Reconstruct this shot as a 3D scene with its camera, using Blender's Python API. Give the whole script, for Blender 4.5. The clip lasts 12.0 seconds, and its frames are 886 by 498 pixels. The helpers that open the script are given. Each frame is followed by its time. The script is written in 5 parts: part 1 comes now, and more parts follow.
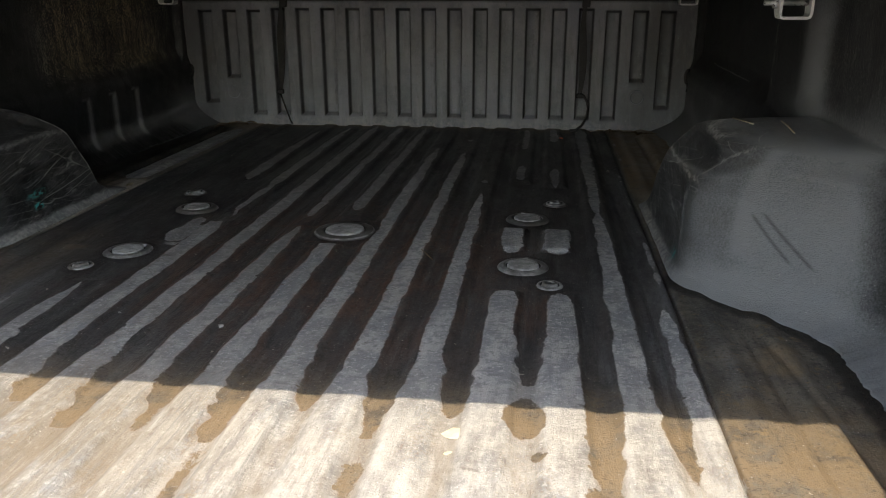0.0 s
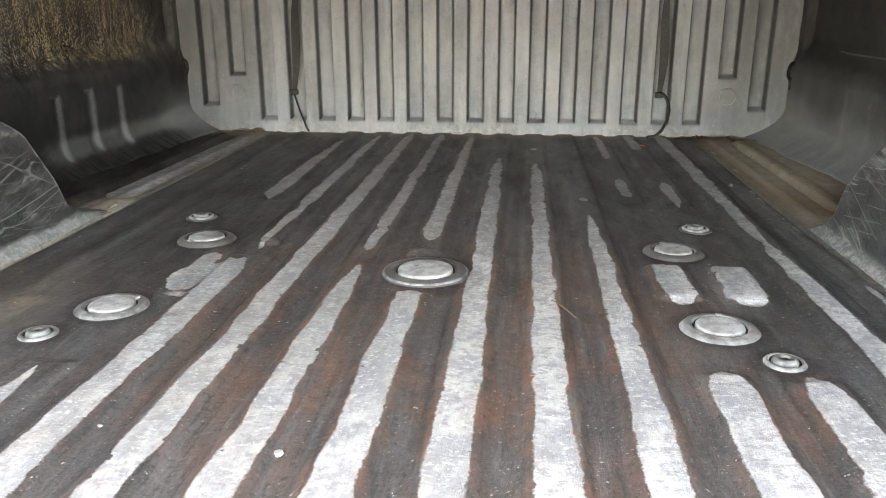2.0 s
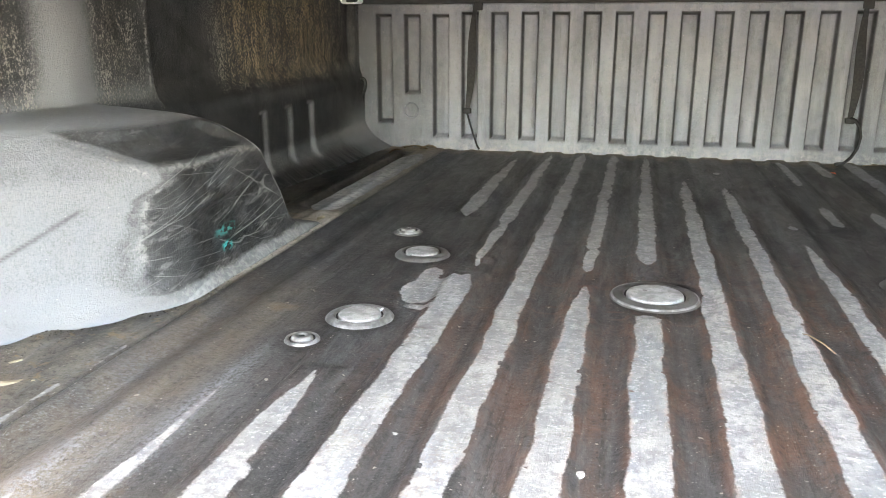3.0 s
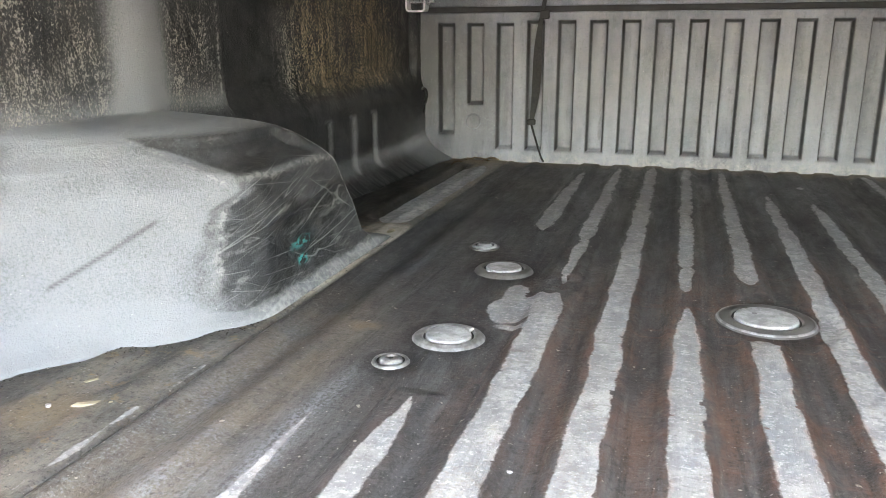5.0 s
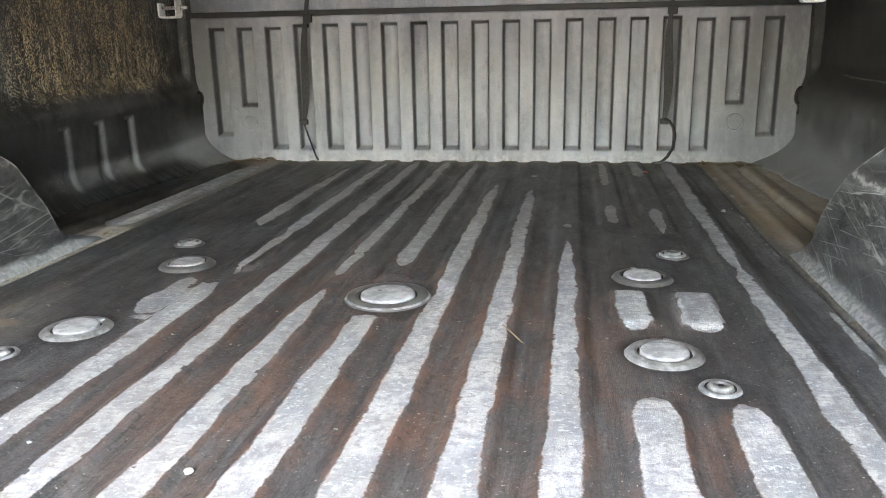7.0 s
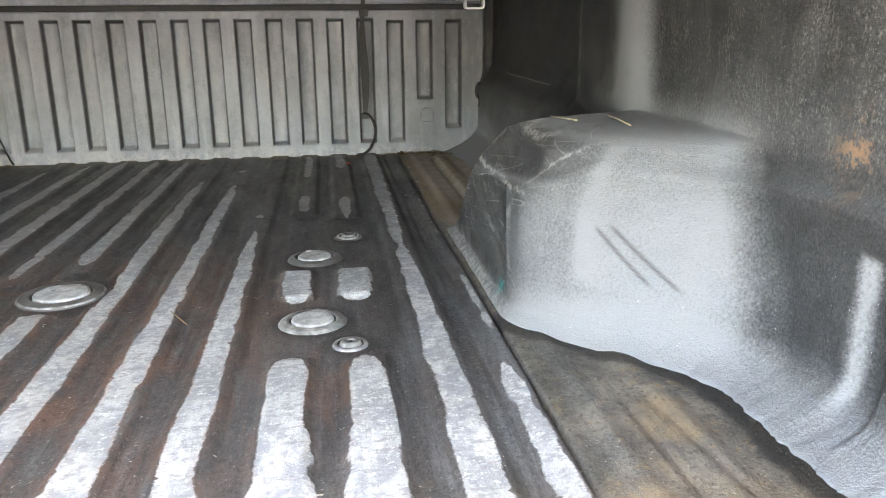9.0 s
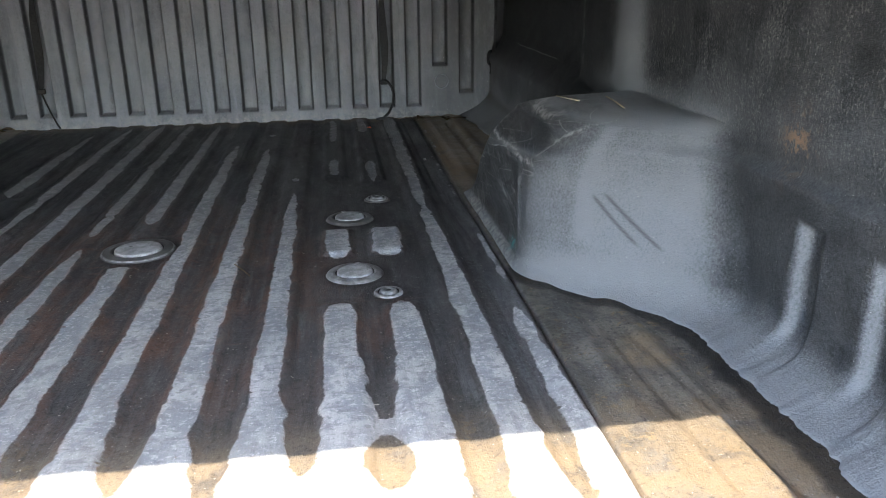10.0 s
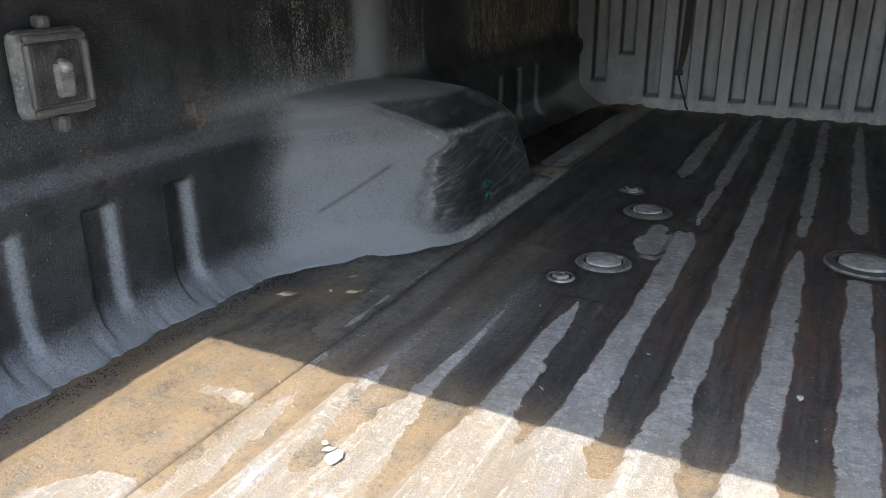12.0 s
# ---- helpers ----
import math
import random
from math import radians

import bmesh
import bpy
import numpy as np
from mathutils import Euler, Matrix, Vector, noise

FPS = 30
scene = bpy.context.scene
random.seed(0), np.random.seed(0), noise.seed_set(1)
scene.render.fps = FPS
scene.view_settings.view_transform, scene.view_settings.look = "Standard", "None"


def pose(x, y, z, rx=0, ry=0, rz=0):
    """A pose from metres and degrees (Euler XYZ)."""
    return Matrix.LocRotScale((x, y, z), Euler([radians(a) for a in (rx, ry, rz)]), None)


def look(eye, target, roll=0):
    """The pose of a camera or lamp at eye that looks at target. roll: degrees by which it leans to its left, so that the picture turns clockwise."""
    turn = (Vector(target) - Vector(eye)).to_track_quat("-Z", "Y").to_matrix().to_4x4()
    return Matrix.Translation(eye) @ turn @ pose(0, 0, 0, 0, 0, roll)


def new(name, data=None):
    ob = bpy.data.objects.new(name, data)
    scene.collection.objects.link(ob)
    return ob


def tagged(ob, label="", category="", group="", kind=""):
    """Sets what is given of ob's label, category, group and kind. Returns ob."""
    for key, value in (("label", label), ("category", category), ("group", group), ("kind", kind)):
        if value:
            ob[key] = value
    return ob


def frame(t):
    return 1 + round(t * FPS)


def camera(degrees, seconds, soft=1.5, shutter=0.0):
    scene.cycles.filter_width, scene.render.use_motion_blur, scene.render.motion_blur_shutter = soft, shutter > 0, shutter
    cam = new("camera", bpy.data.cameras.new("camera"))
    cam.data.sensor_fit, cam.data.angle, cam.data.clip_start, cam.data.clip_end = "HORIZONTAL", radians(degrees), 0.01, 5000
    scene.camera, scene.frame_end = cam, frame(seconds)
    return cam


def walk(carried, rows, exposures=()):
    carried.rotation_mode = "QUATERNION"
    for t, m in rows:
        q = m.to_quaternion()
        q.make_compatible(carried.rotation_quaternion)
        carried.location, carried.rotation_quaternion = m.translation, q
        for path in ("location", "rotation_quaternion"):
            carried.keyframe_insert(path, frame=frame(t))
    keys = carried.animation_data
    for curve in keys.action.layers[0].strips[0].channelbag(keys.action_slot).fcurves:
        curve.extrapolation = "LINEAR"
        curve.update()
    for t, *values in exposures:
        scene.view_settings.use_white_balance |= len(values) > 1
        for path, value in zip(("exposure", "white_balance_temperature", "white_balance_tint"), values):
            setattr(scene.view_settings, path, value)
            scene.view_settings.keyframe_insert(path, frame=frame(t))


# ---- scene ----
cam = camera(59.4, 12.0, 0.8)
PATH = [
    (0, (0.393, -1.482, 0.47), (0.152, 0.398, -0.17), -0.1),
    (0.2, (0.385, -1.440, 0.429), (0.141, 0.435, -0.191), -0.3),
    (0.5, (0.362, -1.338, 0.389), (0.122, 0.549, -0.229), -0.3),
    (0.7, (0.356, -1.263, 0.357), (0.113, 0.618, -0.246), -0.7),
    (1, (0.32, -1.147, 0.354), (0.096, 0.747, -0.249), -0.5),
    (1.2, (0.285, -1.102, 0.334), (0.082, 0.787, -0.258), -0.5),
    (1.5, (0.225, -1.05, 0.344), (0.018, 0.846, -0.257), -0.4),
    (2, (0.13, -1.041, 0.358), (-0.061, 0.858, -0.239), -0.1),
    (2.5, (0.039, -1.061, 0.365), (-0.194, 0.838, -0.219), 0.6),
    (3, (-0.041, -1.075, 0.365), (-0.504, 0.79, -0.19), -0.0),
    (3.2, (-0.079, -1.072, 0.364), (-0.591, 0.784, -0.177), -0.2),
    (4.8, (-0.161, -1.036, 0.351), (-0.711, 0.816, -0.167), 0.1),
    (5, (-0.127, -1.027, 0.348), (-0.685, 0.822, -0.172), -0.1),
    (5.5, (-0.015, -1.024, 0.354), (-0.557, 0.829, -0.169), -0.3),
    (6, (0.118, -1.038, 0.357), (-0.432, 0.811, -0.171), -0.9),
    (6.5, (0.2, -1.035, 0.354), (-0.278, 0.835, -0.171), -1.3),
    (7, (0.254, -1.038, 0.356), (-0.061, 0.866, -0.17), -1.1),
    (7.5, (0.329, -1.05, 0.352), (0.142, 0.871, -0.173), -1.1),
    (7.7, (0.361, -1.061, 0.355), (0.272, 0.866, -0.173), -1.0),
    (9.3, (0.401, -1.21, 0.386), (0.692, 0.686, -0.178), -0.5),
    (9.5, (0.384, -1.245, 0.397), (0.663, 0.645, -0.195), -0.5),
    (9.7, (0.378, -1.255, 0.382), (0.637, 0.623, -0.222), -0.4),
    (10, (0.351, -1.334, 0.443), (0.608, 0.534, -0.222), -0.6),
    (10.2, (0.328, -1.375, 0.465), (0.582, 0.482, -0.203), -0.3),
    (10.5, (0.288, -1.483, 0.504), (0.534, 0.372, -0.204), 0.0),
    (10.7, (0.289, -1.525, 0.486), (0.516, 0.326, -0.209), 0.6),
    (11, (0.272, -1.564, 0.55), (0.482, 0.29, -0.169), 0.9),
    (11.2, (0.234, -1.517, 0.54), (0.393, 0.343, -0.18), 0.8),
    (11.3, (0.201, -1.507, 0.534), (0.325, 0.347, -0.178), 1.1),
    (11.4, (0.157, -1.472, 0.522), (0.24, 0.394, -0.195), 1.1),
    (11.5, (0.109, -1.444, 0.518), (0.102, 0.422, -0.201), 0.9),
    (11.6, (0.068, -1.431, 0.502), (-0.081, 0.433, -0.207), 1.0),
    (11.8, (-0.023, -1.379, 0.484), (-0.491, 0.432, -0.224), 0.8),
    (12, (-0.083, -1.331, 0.455), (-0.928, 0.342, -0.243), -0.3),
]
EXPOSURES = [(0.0, 2.1, 7300, 10), (0.3, 2.1, 7300, 10), (0.6, 2.15, 7400, 10), (1.0, 2.6, 8100, 10), (1.2, 3.45, 8700, 10), (1.5, 4.4, 8200, 10), (2.0, 4.93, 7700, 10), (3.0, 4.95, 7500, 10), (5.0, 4.85, 7400, 10), (7.7, 4.97, 7350, 10),
             (9.3, 4.6, 7250, 10), (9.6, 4.3, 6950, 10), (10.0, 3.5, 6400, 10), (10.5, 2.05, 6400, 10), (11.0, 1.55, 7200, 10), (11.5, 1.65, 7100, 10), (12.0, 2.75, 6500, 10)]
walk(cam, [(t, look(eye, target, roll)) for t, eye, target, roll in PATH], EXPOSURES)

# ---- sky, sun ----
SUN_UP = 51.5
world = bpy.data.worlds.new("daylight")
scene.world = world
world.use_nodes = True
wn = world.node_tree.nodes
sky = wn.new("ShaderNodeTexSky")
sky.sky_type, sky.sun_disc = "NISHITA", False
sky.sun_elevation, sky.sun_rotation = radians(SUN_UP), radians(178.2)
world.node_tree.links.new(sky.outputs[0], wn["Background"].inputs[0])
wn["Background"].inputs[1].default_value = 0.15
sun = new("sun", bpy.data.lights.new("sun", "SUN"))
sun.data.energy, sun.data.angle, sun.data.color = 1.75, radians(0.5), (1.0, 0.91, 0.77)
sun.matrix_world = pose(0, -3, 4, 90 - SUN_UP, 0, 1.8)


# ---- materials ----
class Nodes:
    """Short hand for building a node material."""

    def __init__(self, name):
        self.mat = bpy.data.materials.new(name)
        self.mat.use_nodes = True
        self.tree = self.mat.node_tree
        self.bsdf = self.tree.nodes["Principled BSDF"]
        coord = self.tree.nodes.new("ShaderNodeTexCoord")
        self.place = coord.outputs["Object"]

    def put(self, socket, value):
        if isinstance(value, bpy.types.NodeSocket):
            self.tree.links.new(value, socket)
        elif isinstance(value, (tuple, list)) and len(value) == 3 and socket.type == "RGBA":
            socket.default_value = (*value, 1)
        else:
            socket.default_value = value

    def stretch(self, sx, sy, sz, turn=0.0):
        n = self.tree.nodes.new("ShaderNodeMapping")
        if turn:
            n.vector_type = "TEXTURE"
            n.inputs["Rotation"].default_value = (radians(turn), 0, 0)
            sx, sy, sz = 1 / sx, 1 / sy, 1 / sz
        self.put(n.inputs[0], self.place)
        n.inputs["Scale"].default_value = (sx, sy, sz)
        return n.outputs[0]

    def noise(self, scale, detail=4.0, rough=0.55, where=None, twist=0.0):
        n = self.tree.nodes.new("ShaderNodeTexNoise")
        self.put(n.inputs["Vector"], where or self.place)
        for key, v in (("Scale", scale), ("Detail", detail), ("Roughness", rough), ("Distortion", twist)):
            n.inputs[key].default_value = v
        return n.outputs["Fac"]

    def attribute(self, name):
        n = self.tree.nodes.new("ShaderNodeAttribute")
        n.attribute_name = name
        return n.outputs["Fac"]

    def math(self, op, a, b=0.0, c=0.0):
        n = self.tree.nodes.new("ShaderNodeMath")
        n.operation = op
        for s, v in zip(n.inputs, (a, b, c)):
            self.put(s, v)
        return n.outputs[0]

    def span(self, value, lo, hi, a=0.0, b=1.0):
        n = self.tree.nodes.new("ShaderNodeMapRange")
        n.interpolation_type = "SMOOTHSTEP"
        for s, v in zip(n.inputs, (value, lo, hi, a, b)):
            self.put(s, v)
        return n.outputs[0]

    def mix(self, fac, a, b):
        n = self.tree.nodes.new("ShaderNodeMix")
        n.data_type = "RGBA"
        self.put(n.inputs[0], fac)
        self.put(n.inputs[6], a)
        self.put(n.inputs[7], b)
        return n.outputs[2]

    def bump(self, height, strength, depth):
        n = self.tree.nodes.new("ShaderNodeBump")
        self.put(n.inputs["Height"], height)
        n.inputs["Strength"].default_value, n.inputs["Distance"].default_value = strength, depth
        self.put(self.bsdf.inputs["Normal"], n.outputs[0])

    def done(self, colour, rough, metal=0.0, spec=0.5):
        self.put(self.bsdf.inputs["Base Color"], colour)
        self.put(self.bsdf.inputs["Roughness"], rough)
        self.put(self.bsdf.inputs["Metallic"], metal)
        self.put(self.bsdf.inputs["Specular IOR Level"], spec)
        return self.mat


def floor_material():
    m = Nodes("worn_painted_steel")
    edge = m.math("ADD", m.math("MULTIPLY_ADD", m.noise(17, 4, 0.6, m.stretch(1, 0.7, 1)), 0.013, -0.0065), m.math("MULTIPLY_ADD", m.noise(130, 4, 0.65), 0.0045, -0.00225))
    notch = m.math("MULTIPLY", m.span(m.noise(52, 2, 0.5, m.stretch(0.6, 1, 1)), 0.64, 0.72), -0.004)
    edge = m.math("ADD", edge, notch)
    fine = m.math("MULTIPLY_ADD", m.noise(330, 4, 0.7), 0.0046, -0.0023)
    depth = m.math("ADD", m.attribute("worn"), m.math("ADD", edge, fine))
    ragged = m.math("MULTIPLY", m.math("MULTIPLY_ADD", m.noise(30, 5, 0.65, m.stretch(1, 0.8, 1)), 0.034, -0.017), m.span(m.attribute("tan"), 0.36, 0.65))
    depth = m.math("ADD", depth, ragged)
    depth = m.math("SUBTRACT", depth, m.math("MULTIPLY", m.attribute("far_end"), m.span(m.noise(60, 6, 0.75), 0.44, 0.68, 0.0, 0.008)))
    bare = m.span(depth, 0.0002, 0.0030)
    # bare metal: pale grey zinc bloom, scratched along the bed
    along = m.stretch(1, 0.10, 1)
    grain = m.noise(150, 6, 0.75, along)
    cloud = m.noise(16, 5, 0.65, m.stretch(1, 0.45, 1))
    pale = m.mix(m.span(cloud, 0.32, 0.66), (0.26, 0.27, 0.285), (0.50, 0.497, 0.49))
    pale = m.mix(m.span(m.noise(26, 6, 0.72, m.stretch(1, 0.7, 1)), 0.45, 0.58, 0, 0.85), pale, (0.215, 0.236, 0.262))
    pale = m.mix(m.span(m.noise(70, 5, 0.7), 0.51, 0.60, 0, 0.7), pale, (0.165, 0.178, 0.195))
    pale = m.mix(m.span(m.noise(140, 5, 0.75, m.stretch(0.8, 1, 1)), 0.53, 0.64, 0, 0.8), pale, (0.60, 0.595, 0.59))
    pale = m.mix(m.span(grain, 0.54, 0.72, 0, 0.3), pale, (0.47, 0.466, 0.458))
    # hammered look: short marks across the bed, and a few blunt knocks
    cross = m.noise(100, 5, 0.7, m.stretch(0.28, 1, 1))
    pale = m.mix(m.span(cross, 0.54, 0.64, 0, 0.75), pale, (0.20, 0.207, 0.216))
    pale = m.mix(m.span(m.noise(28, 3, 0.6, m.stretch(0.4, 1, 1)), 0.66, 0.71, 0, 0.75), pale, (0.09, 0.088, 0.086))
    pale = m.mix(m.span(m.noise(46, 4, 0.65), 0.63, 0.69, 0, 0.8), pale, (0.56, 0.55, 0.54))
    # bare metal grows darker towards the headboard
    pale = m.mix(m.math("MULTIPLY", m.attribute("far_end"), m.span(m.noise(24, 5, 0.7), 0.35, 0.6, 0.25, 0.7)), pale, (0.17, 0.172, 0.174))
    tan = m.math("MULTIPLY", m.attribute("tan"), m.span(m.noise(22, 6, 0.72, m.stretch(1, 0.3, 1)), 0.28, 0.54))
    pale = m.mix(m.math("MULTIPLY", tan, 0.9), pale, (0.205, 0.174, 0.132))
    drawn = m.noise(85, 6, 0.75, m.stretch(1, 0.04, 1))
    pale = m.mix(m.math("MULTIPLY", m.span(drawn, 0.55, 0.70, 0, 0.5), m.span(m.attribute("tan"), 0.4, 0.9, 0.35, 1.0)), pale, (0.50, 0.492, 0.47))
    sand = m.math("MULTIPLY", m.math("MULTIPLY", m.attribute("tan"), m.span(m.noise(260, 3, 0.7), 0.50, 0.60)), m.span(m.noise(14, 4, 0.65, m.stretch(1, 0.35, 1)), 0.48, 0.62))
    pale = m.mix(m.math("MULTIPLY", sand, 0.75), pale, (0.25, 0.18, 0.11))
    # fine bright specks painted on to stand for the metal's sparkle
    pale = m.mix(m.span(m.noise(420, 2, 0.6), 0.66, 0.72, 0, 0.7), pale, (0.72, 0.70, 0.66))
    pale = m.mix(m.math("MULTIPLY", m.attribute("rear_pale"), m.span(m.noise(23, 6, 0.75, m.stretch(1, 0.3, 1)), 0.36, 0.62, 0, 0.5)), pale, (0.62, 0.61, 0.58))
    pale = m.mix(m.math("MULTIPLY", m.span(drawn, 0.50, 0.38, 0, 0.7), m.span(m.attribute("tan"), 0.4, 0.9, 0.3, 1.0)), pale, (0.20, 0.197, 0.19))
    # old paint left in flakes towards the rear of the bed
    flake = m.math("MULTIPLY", m.span(m.attribute("tan"), 0.4, 0.8), m.span(m.noise(52, 7, 0.8, m.stretch(1, 0.22, 1)), 0.54, 0.62, 0, 0.40))
    pale = m.mix(flake, pale, (0.155, 0.125, 0.092))
    husk = m.math("MULTIPLY", m.span(m.attribute("tan"), 0.4, 0.8), m.span(m.noise(130, 6, 0.8, m.stretch(1, 0.35, 1)), 0.57, 0.64, 0, 0.55))
    pale = m.mix(husk, pale, (0.52, 0.50, 0.46))
    # rib relief painted in: grooves of the sunlit rear get a darker tint
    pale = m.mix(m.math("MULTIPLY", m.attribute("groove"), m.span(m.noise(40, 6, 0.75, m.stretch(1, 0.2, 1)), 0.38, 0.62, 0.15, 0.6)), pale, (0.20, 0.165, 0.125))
    pits = m.span(m.noise(380, 3, 0.6), 0.60, 0.72, 0, 0.5)
    pale = m.mix(pits, pale, (0.15, 0.135, 0.12))
    stain = m.math("MULTIPLY", m.span(depth, 0.007, 0.0, 0, 1), m.span(m.noise(30, 4, 0.6), 0.45, 0.6))
    pale = m.mix(m.math("MULTIPLY", stain, m.math("MULTIPLY_ADD", m.attribute("rust"), 0.6, 0.1)), pale, (0.42, 0.30, 0.255))
    # the paint that is left: dark, rusty in the grooves
    rub = m.noise(9, 6, 0.7, m.stretch(1, 0.3, 1))
    dark = m.mix(m.span(rub, 0.32, 0.68), (0.027, 0.027, 0.028), (0.082, 0.080, 0.077))
    brown = m.math("MULTIPLY", m.span(m.attribute("rust"), 0.2, 0.8), m.span(m.noise(11, 5, 0.7, m.stretch(1, 0.3, 1)), 0.3, 0.6))
    dark = m.mix(m.math("MULTIPLY", brown, 0.8), dark, (0.060, 0.050, 0.045))
    rust = m.math("MULTIPLY", m.attribute("rust"), m.span(m.noise(19, 7, 0.75, m.stretch(1, 0.35, 1)), 0.46, 0.62))
    dark = m.mix(m.math("MULTIPLY", rust, 0.58), dark, (0.155, 0.078, 0.047))
    soot = m.math("MULTIPLY", m.span(m.noise(6, 6, 0.72, m.stretch(1, 0.5, 1)), 0.44, 0.60, 0, 0.55), m.span(m.attribute("rust"), 0.75, 0.15, 0.35, 1.0))
    dark = m.mix(soot, dark, (0.025, 0.025, 0.026))
    mud = m.mix(m.span(m.noise(13, 7, 0.72, m.stretch(1, 0.6, 1)), 0.32, 0.68), (0.058, 0.055, 0.048), (0.185, 0.163, 0.132))
    mud = m.mix(m.span(m.noise(31, 5, 0.75), 0.56, 0.64, 0, 0.7), mud, (0.22, 0.15, 0.07))
    mud = m.mix(m.span(m.noise(9, 7, 0.78), 0.47, 0.60, 0, 0.6), mud, (0.034, 0.035, 0.030))
    dark = m.mix(m.attribute("mud"), dark, mud)
    film = m.span(m.noise(60, 7, 0.75, along), 0.48, 0.72, 0, 0.45)
    dark = m.mix(film, dark, (0.160, 0.166, 0.168))
    silt_and_light = m.math("MULTIPLY", m.attribute("silt_and_light"), m.span(m.noise(18, 6, 0.7), 0.3, 0.6))
    dark = m.mix(silt_and_light, dark, (0.215, 0.158, 0.098))
    # paint rubbed along the bed: fine black and rusty lines
    lines = m.noise(120, 5, 0.7, m.stretch(1, 0.05, 1))
    dark = m.mix(m.math("MULTIPLY", m.span(lines, 0.48, 0.34, 0, 0.6), m.span(m.attribute("mud"), 0, 1, 1, 0)), dark, (0.015, 0.015, 0.015))
    dark = m.mix(m.math("MULTIPLY", m.span(m.noise(75, 5, 0.7, m.stretch(1, 0.06, 1)), 0.56, 0.70, 0, 0.5), m.span(m.attribute("rust"), 0.1, 0.6)), dark, (0.13, 0.072, 0.050))
    dark = m.mix(m.math("MULTIPLY", m.attribute("powder"), m.span(m.noise(28, 6, 0.7), 0.25, 0.55, 0.3, 0.97)), dark, (0.42, 0.375, 0.315))
    grit = m.noise(360, 4, 0.7)
    dark = m.mix(m.span(grit, 0.50, 0.7, 0, 0.32), dark, (0.14, 0.133, 0.125))
    dark = m.mix(m.span(grit, 0.48, 0.28, 0, 0.6), dark, (0.018, 0.017, 0.016))
    specks = m.span(m.noise(300, 3, 0.55), 0.66, 0.72, 0, 0.75)
    dark = m.mix(specks, dark, (0.36, 0.34, 0.31))
    crumbs = m.span(m.noise(95, 2, 0.5), 0.735, 0.765, 0, 0.8)
    dark = m.mix(crumbs, dark, (0.42, 0.38, 0.32))
    coarse = m.noise(150, 5, 0.8)
    dark = m.mix(m.span(coarse, 0.55, 0.68, 0, 0.5), dark, (0.13, 0.126, 0.12))
    dark = m.mix(m.span(coarse, 0.47, 0.36, 0, 0.65), dark, (0.016, 0.016, 0.016))
    dark = m.mix(m.math("MULTIPLY", silt_and_light, 0.6), dark, (0.23, 0.172, 0.108))
    rubbed = m.math("MULTIPLY", m.attribute("polish"), m.span(m.math("ADD", m.math("MULTIPLY", m.noise(240, 5, 0.8), 0.6), m.math("MULTIPLY", m.noise(18, 5, 0.7, m.stretch(1, 0.15, 1)), 0.4)), 0.46, 0.60, 0, 0.8))
    dark = m.mix(rubbed, dark, (0.27, 0.285, 0.305))
    dark = m.mix(m.attribute("black_patch"), dark, (0.012, 0.010, 0.009))
    rim = m.math("MULTIPLY", m.span(depth, -0.012, -0.001), m.math("MULTIPLY", m.math("MULTIPLY", m.attribute("rust"), 0.5), m.span(m.noise(26, 4, 0.6), 0.42, 0.6)))
    dark = m.mix(rim, dark, (0.16, 0.080, 0.055))
    colour = m.mix(bare, dark, pale)
    gloss = m.span(m.noise(12, 5, 0.7, m.stretch(1, 0.3, 1)), 0.38, 0.62, 0.46, 0.58)
    gloss = m.math("MULTIPLY_ADD", m.attribute("mud"), 0.08, gloss)
    rough = m.math("ADD", m.math("MAXIMUM", gloss, m.math("MULTIPLY", bare, 0.50)), m.math("MULTIPLY_ADD", m.noise(50, 4, 0.6), 0.24, -0.12))
    lift = m.math("ADD", m.math("MULTIPLY", bare, -0.5), m.math("ADD", m.math("MULTIPLY", grain, 0.6), m.math("ADD", m.math("MULTIPLY", m.noise(160, 4, 0.6), 0.8), m.math("MULTIPLY", grit, 0.9))))
    m.bump(lift, 0.75, 0.0021)
    return m.done(colour, rough, 0.0, 0.24)


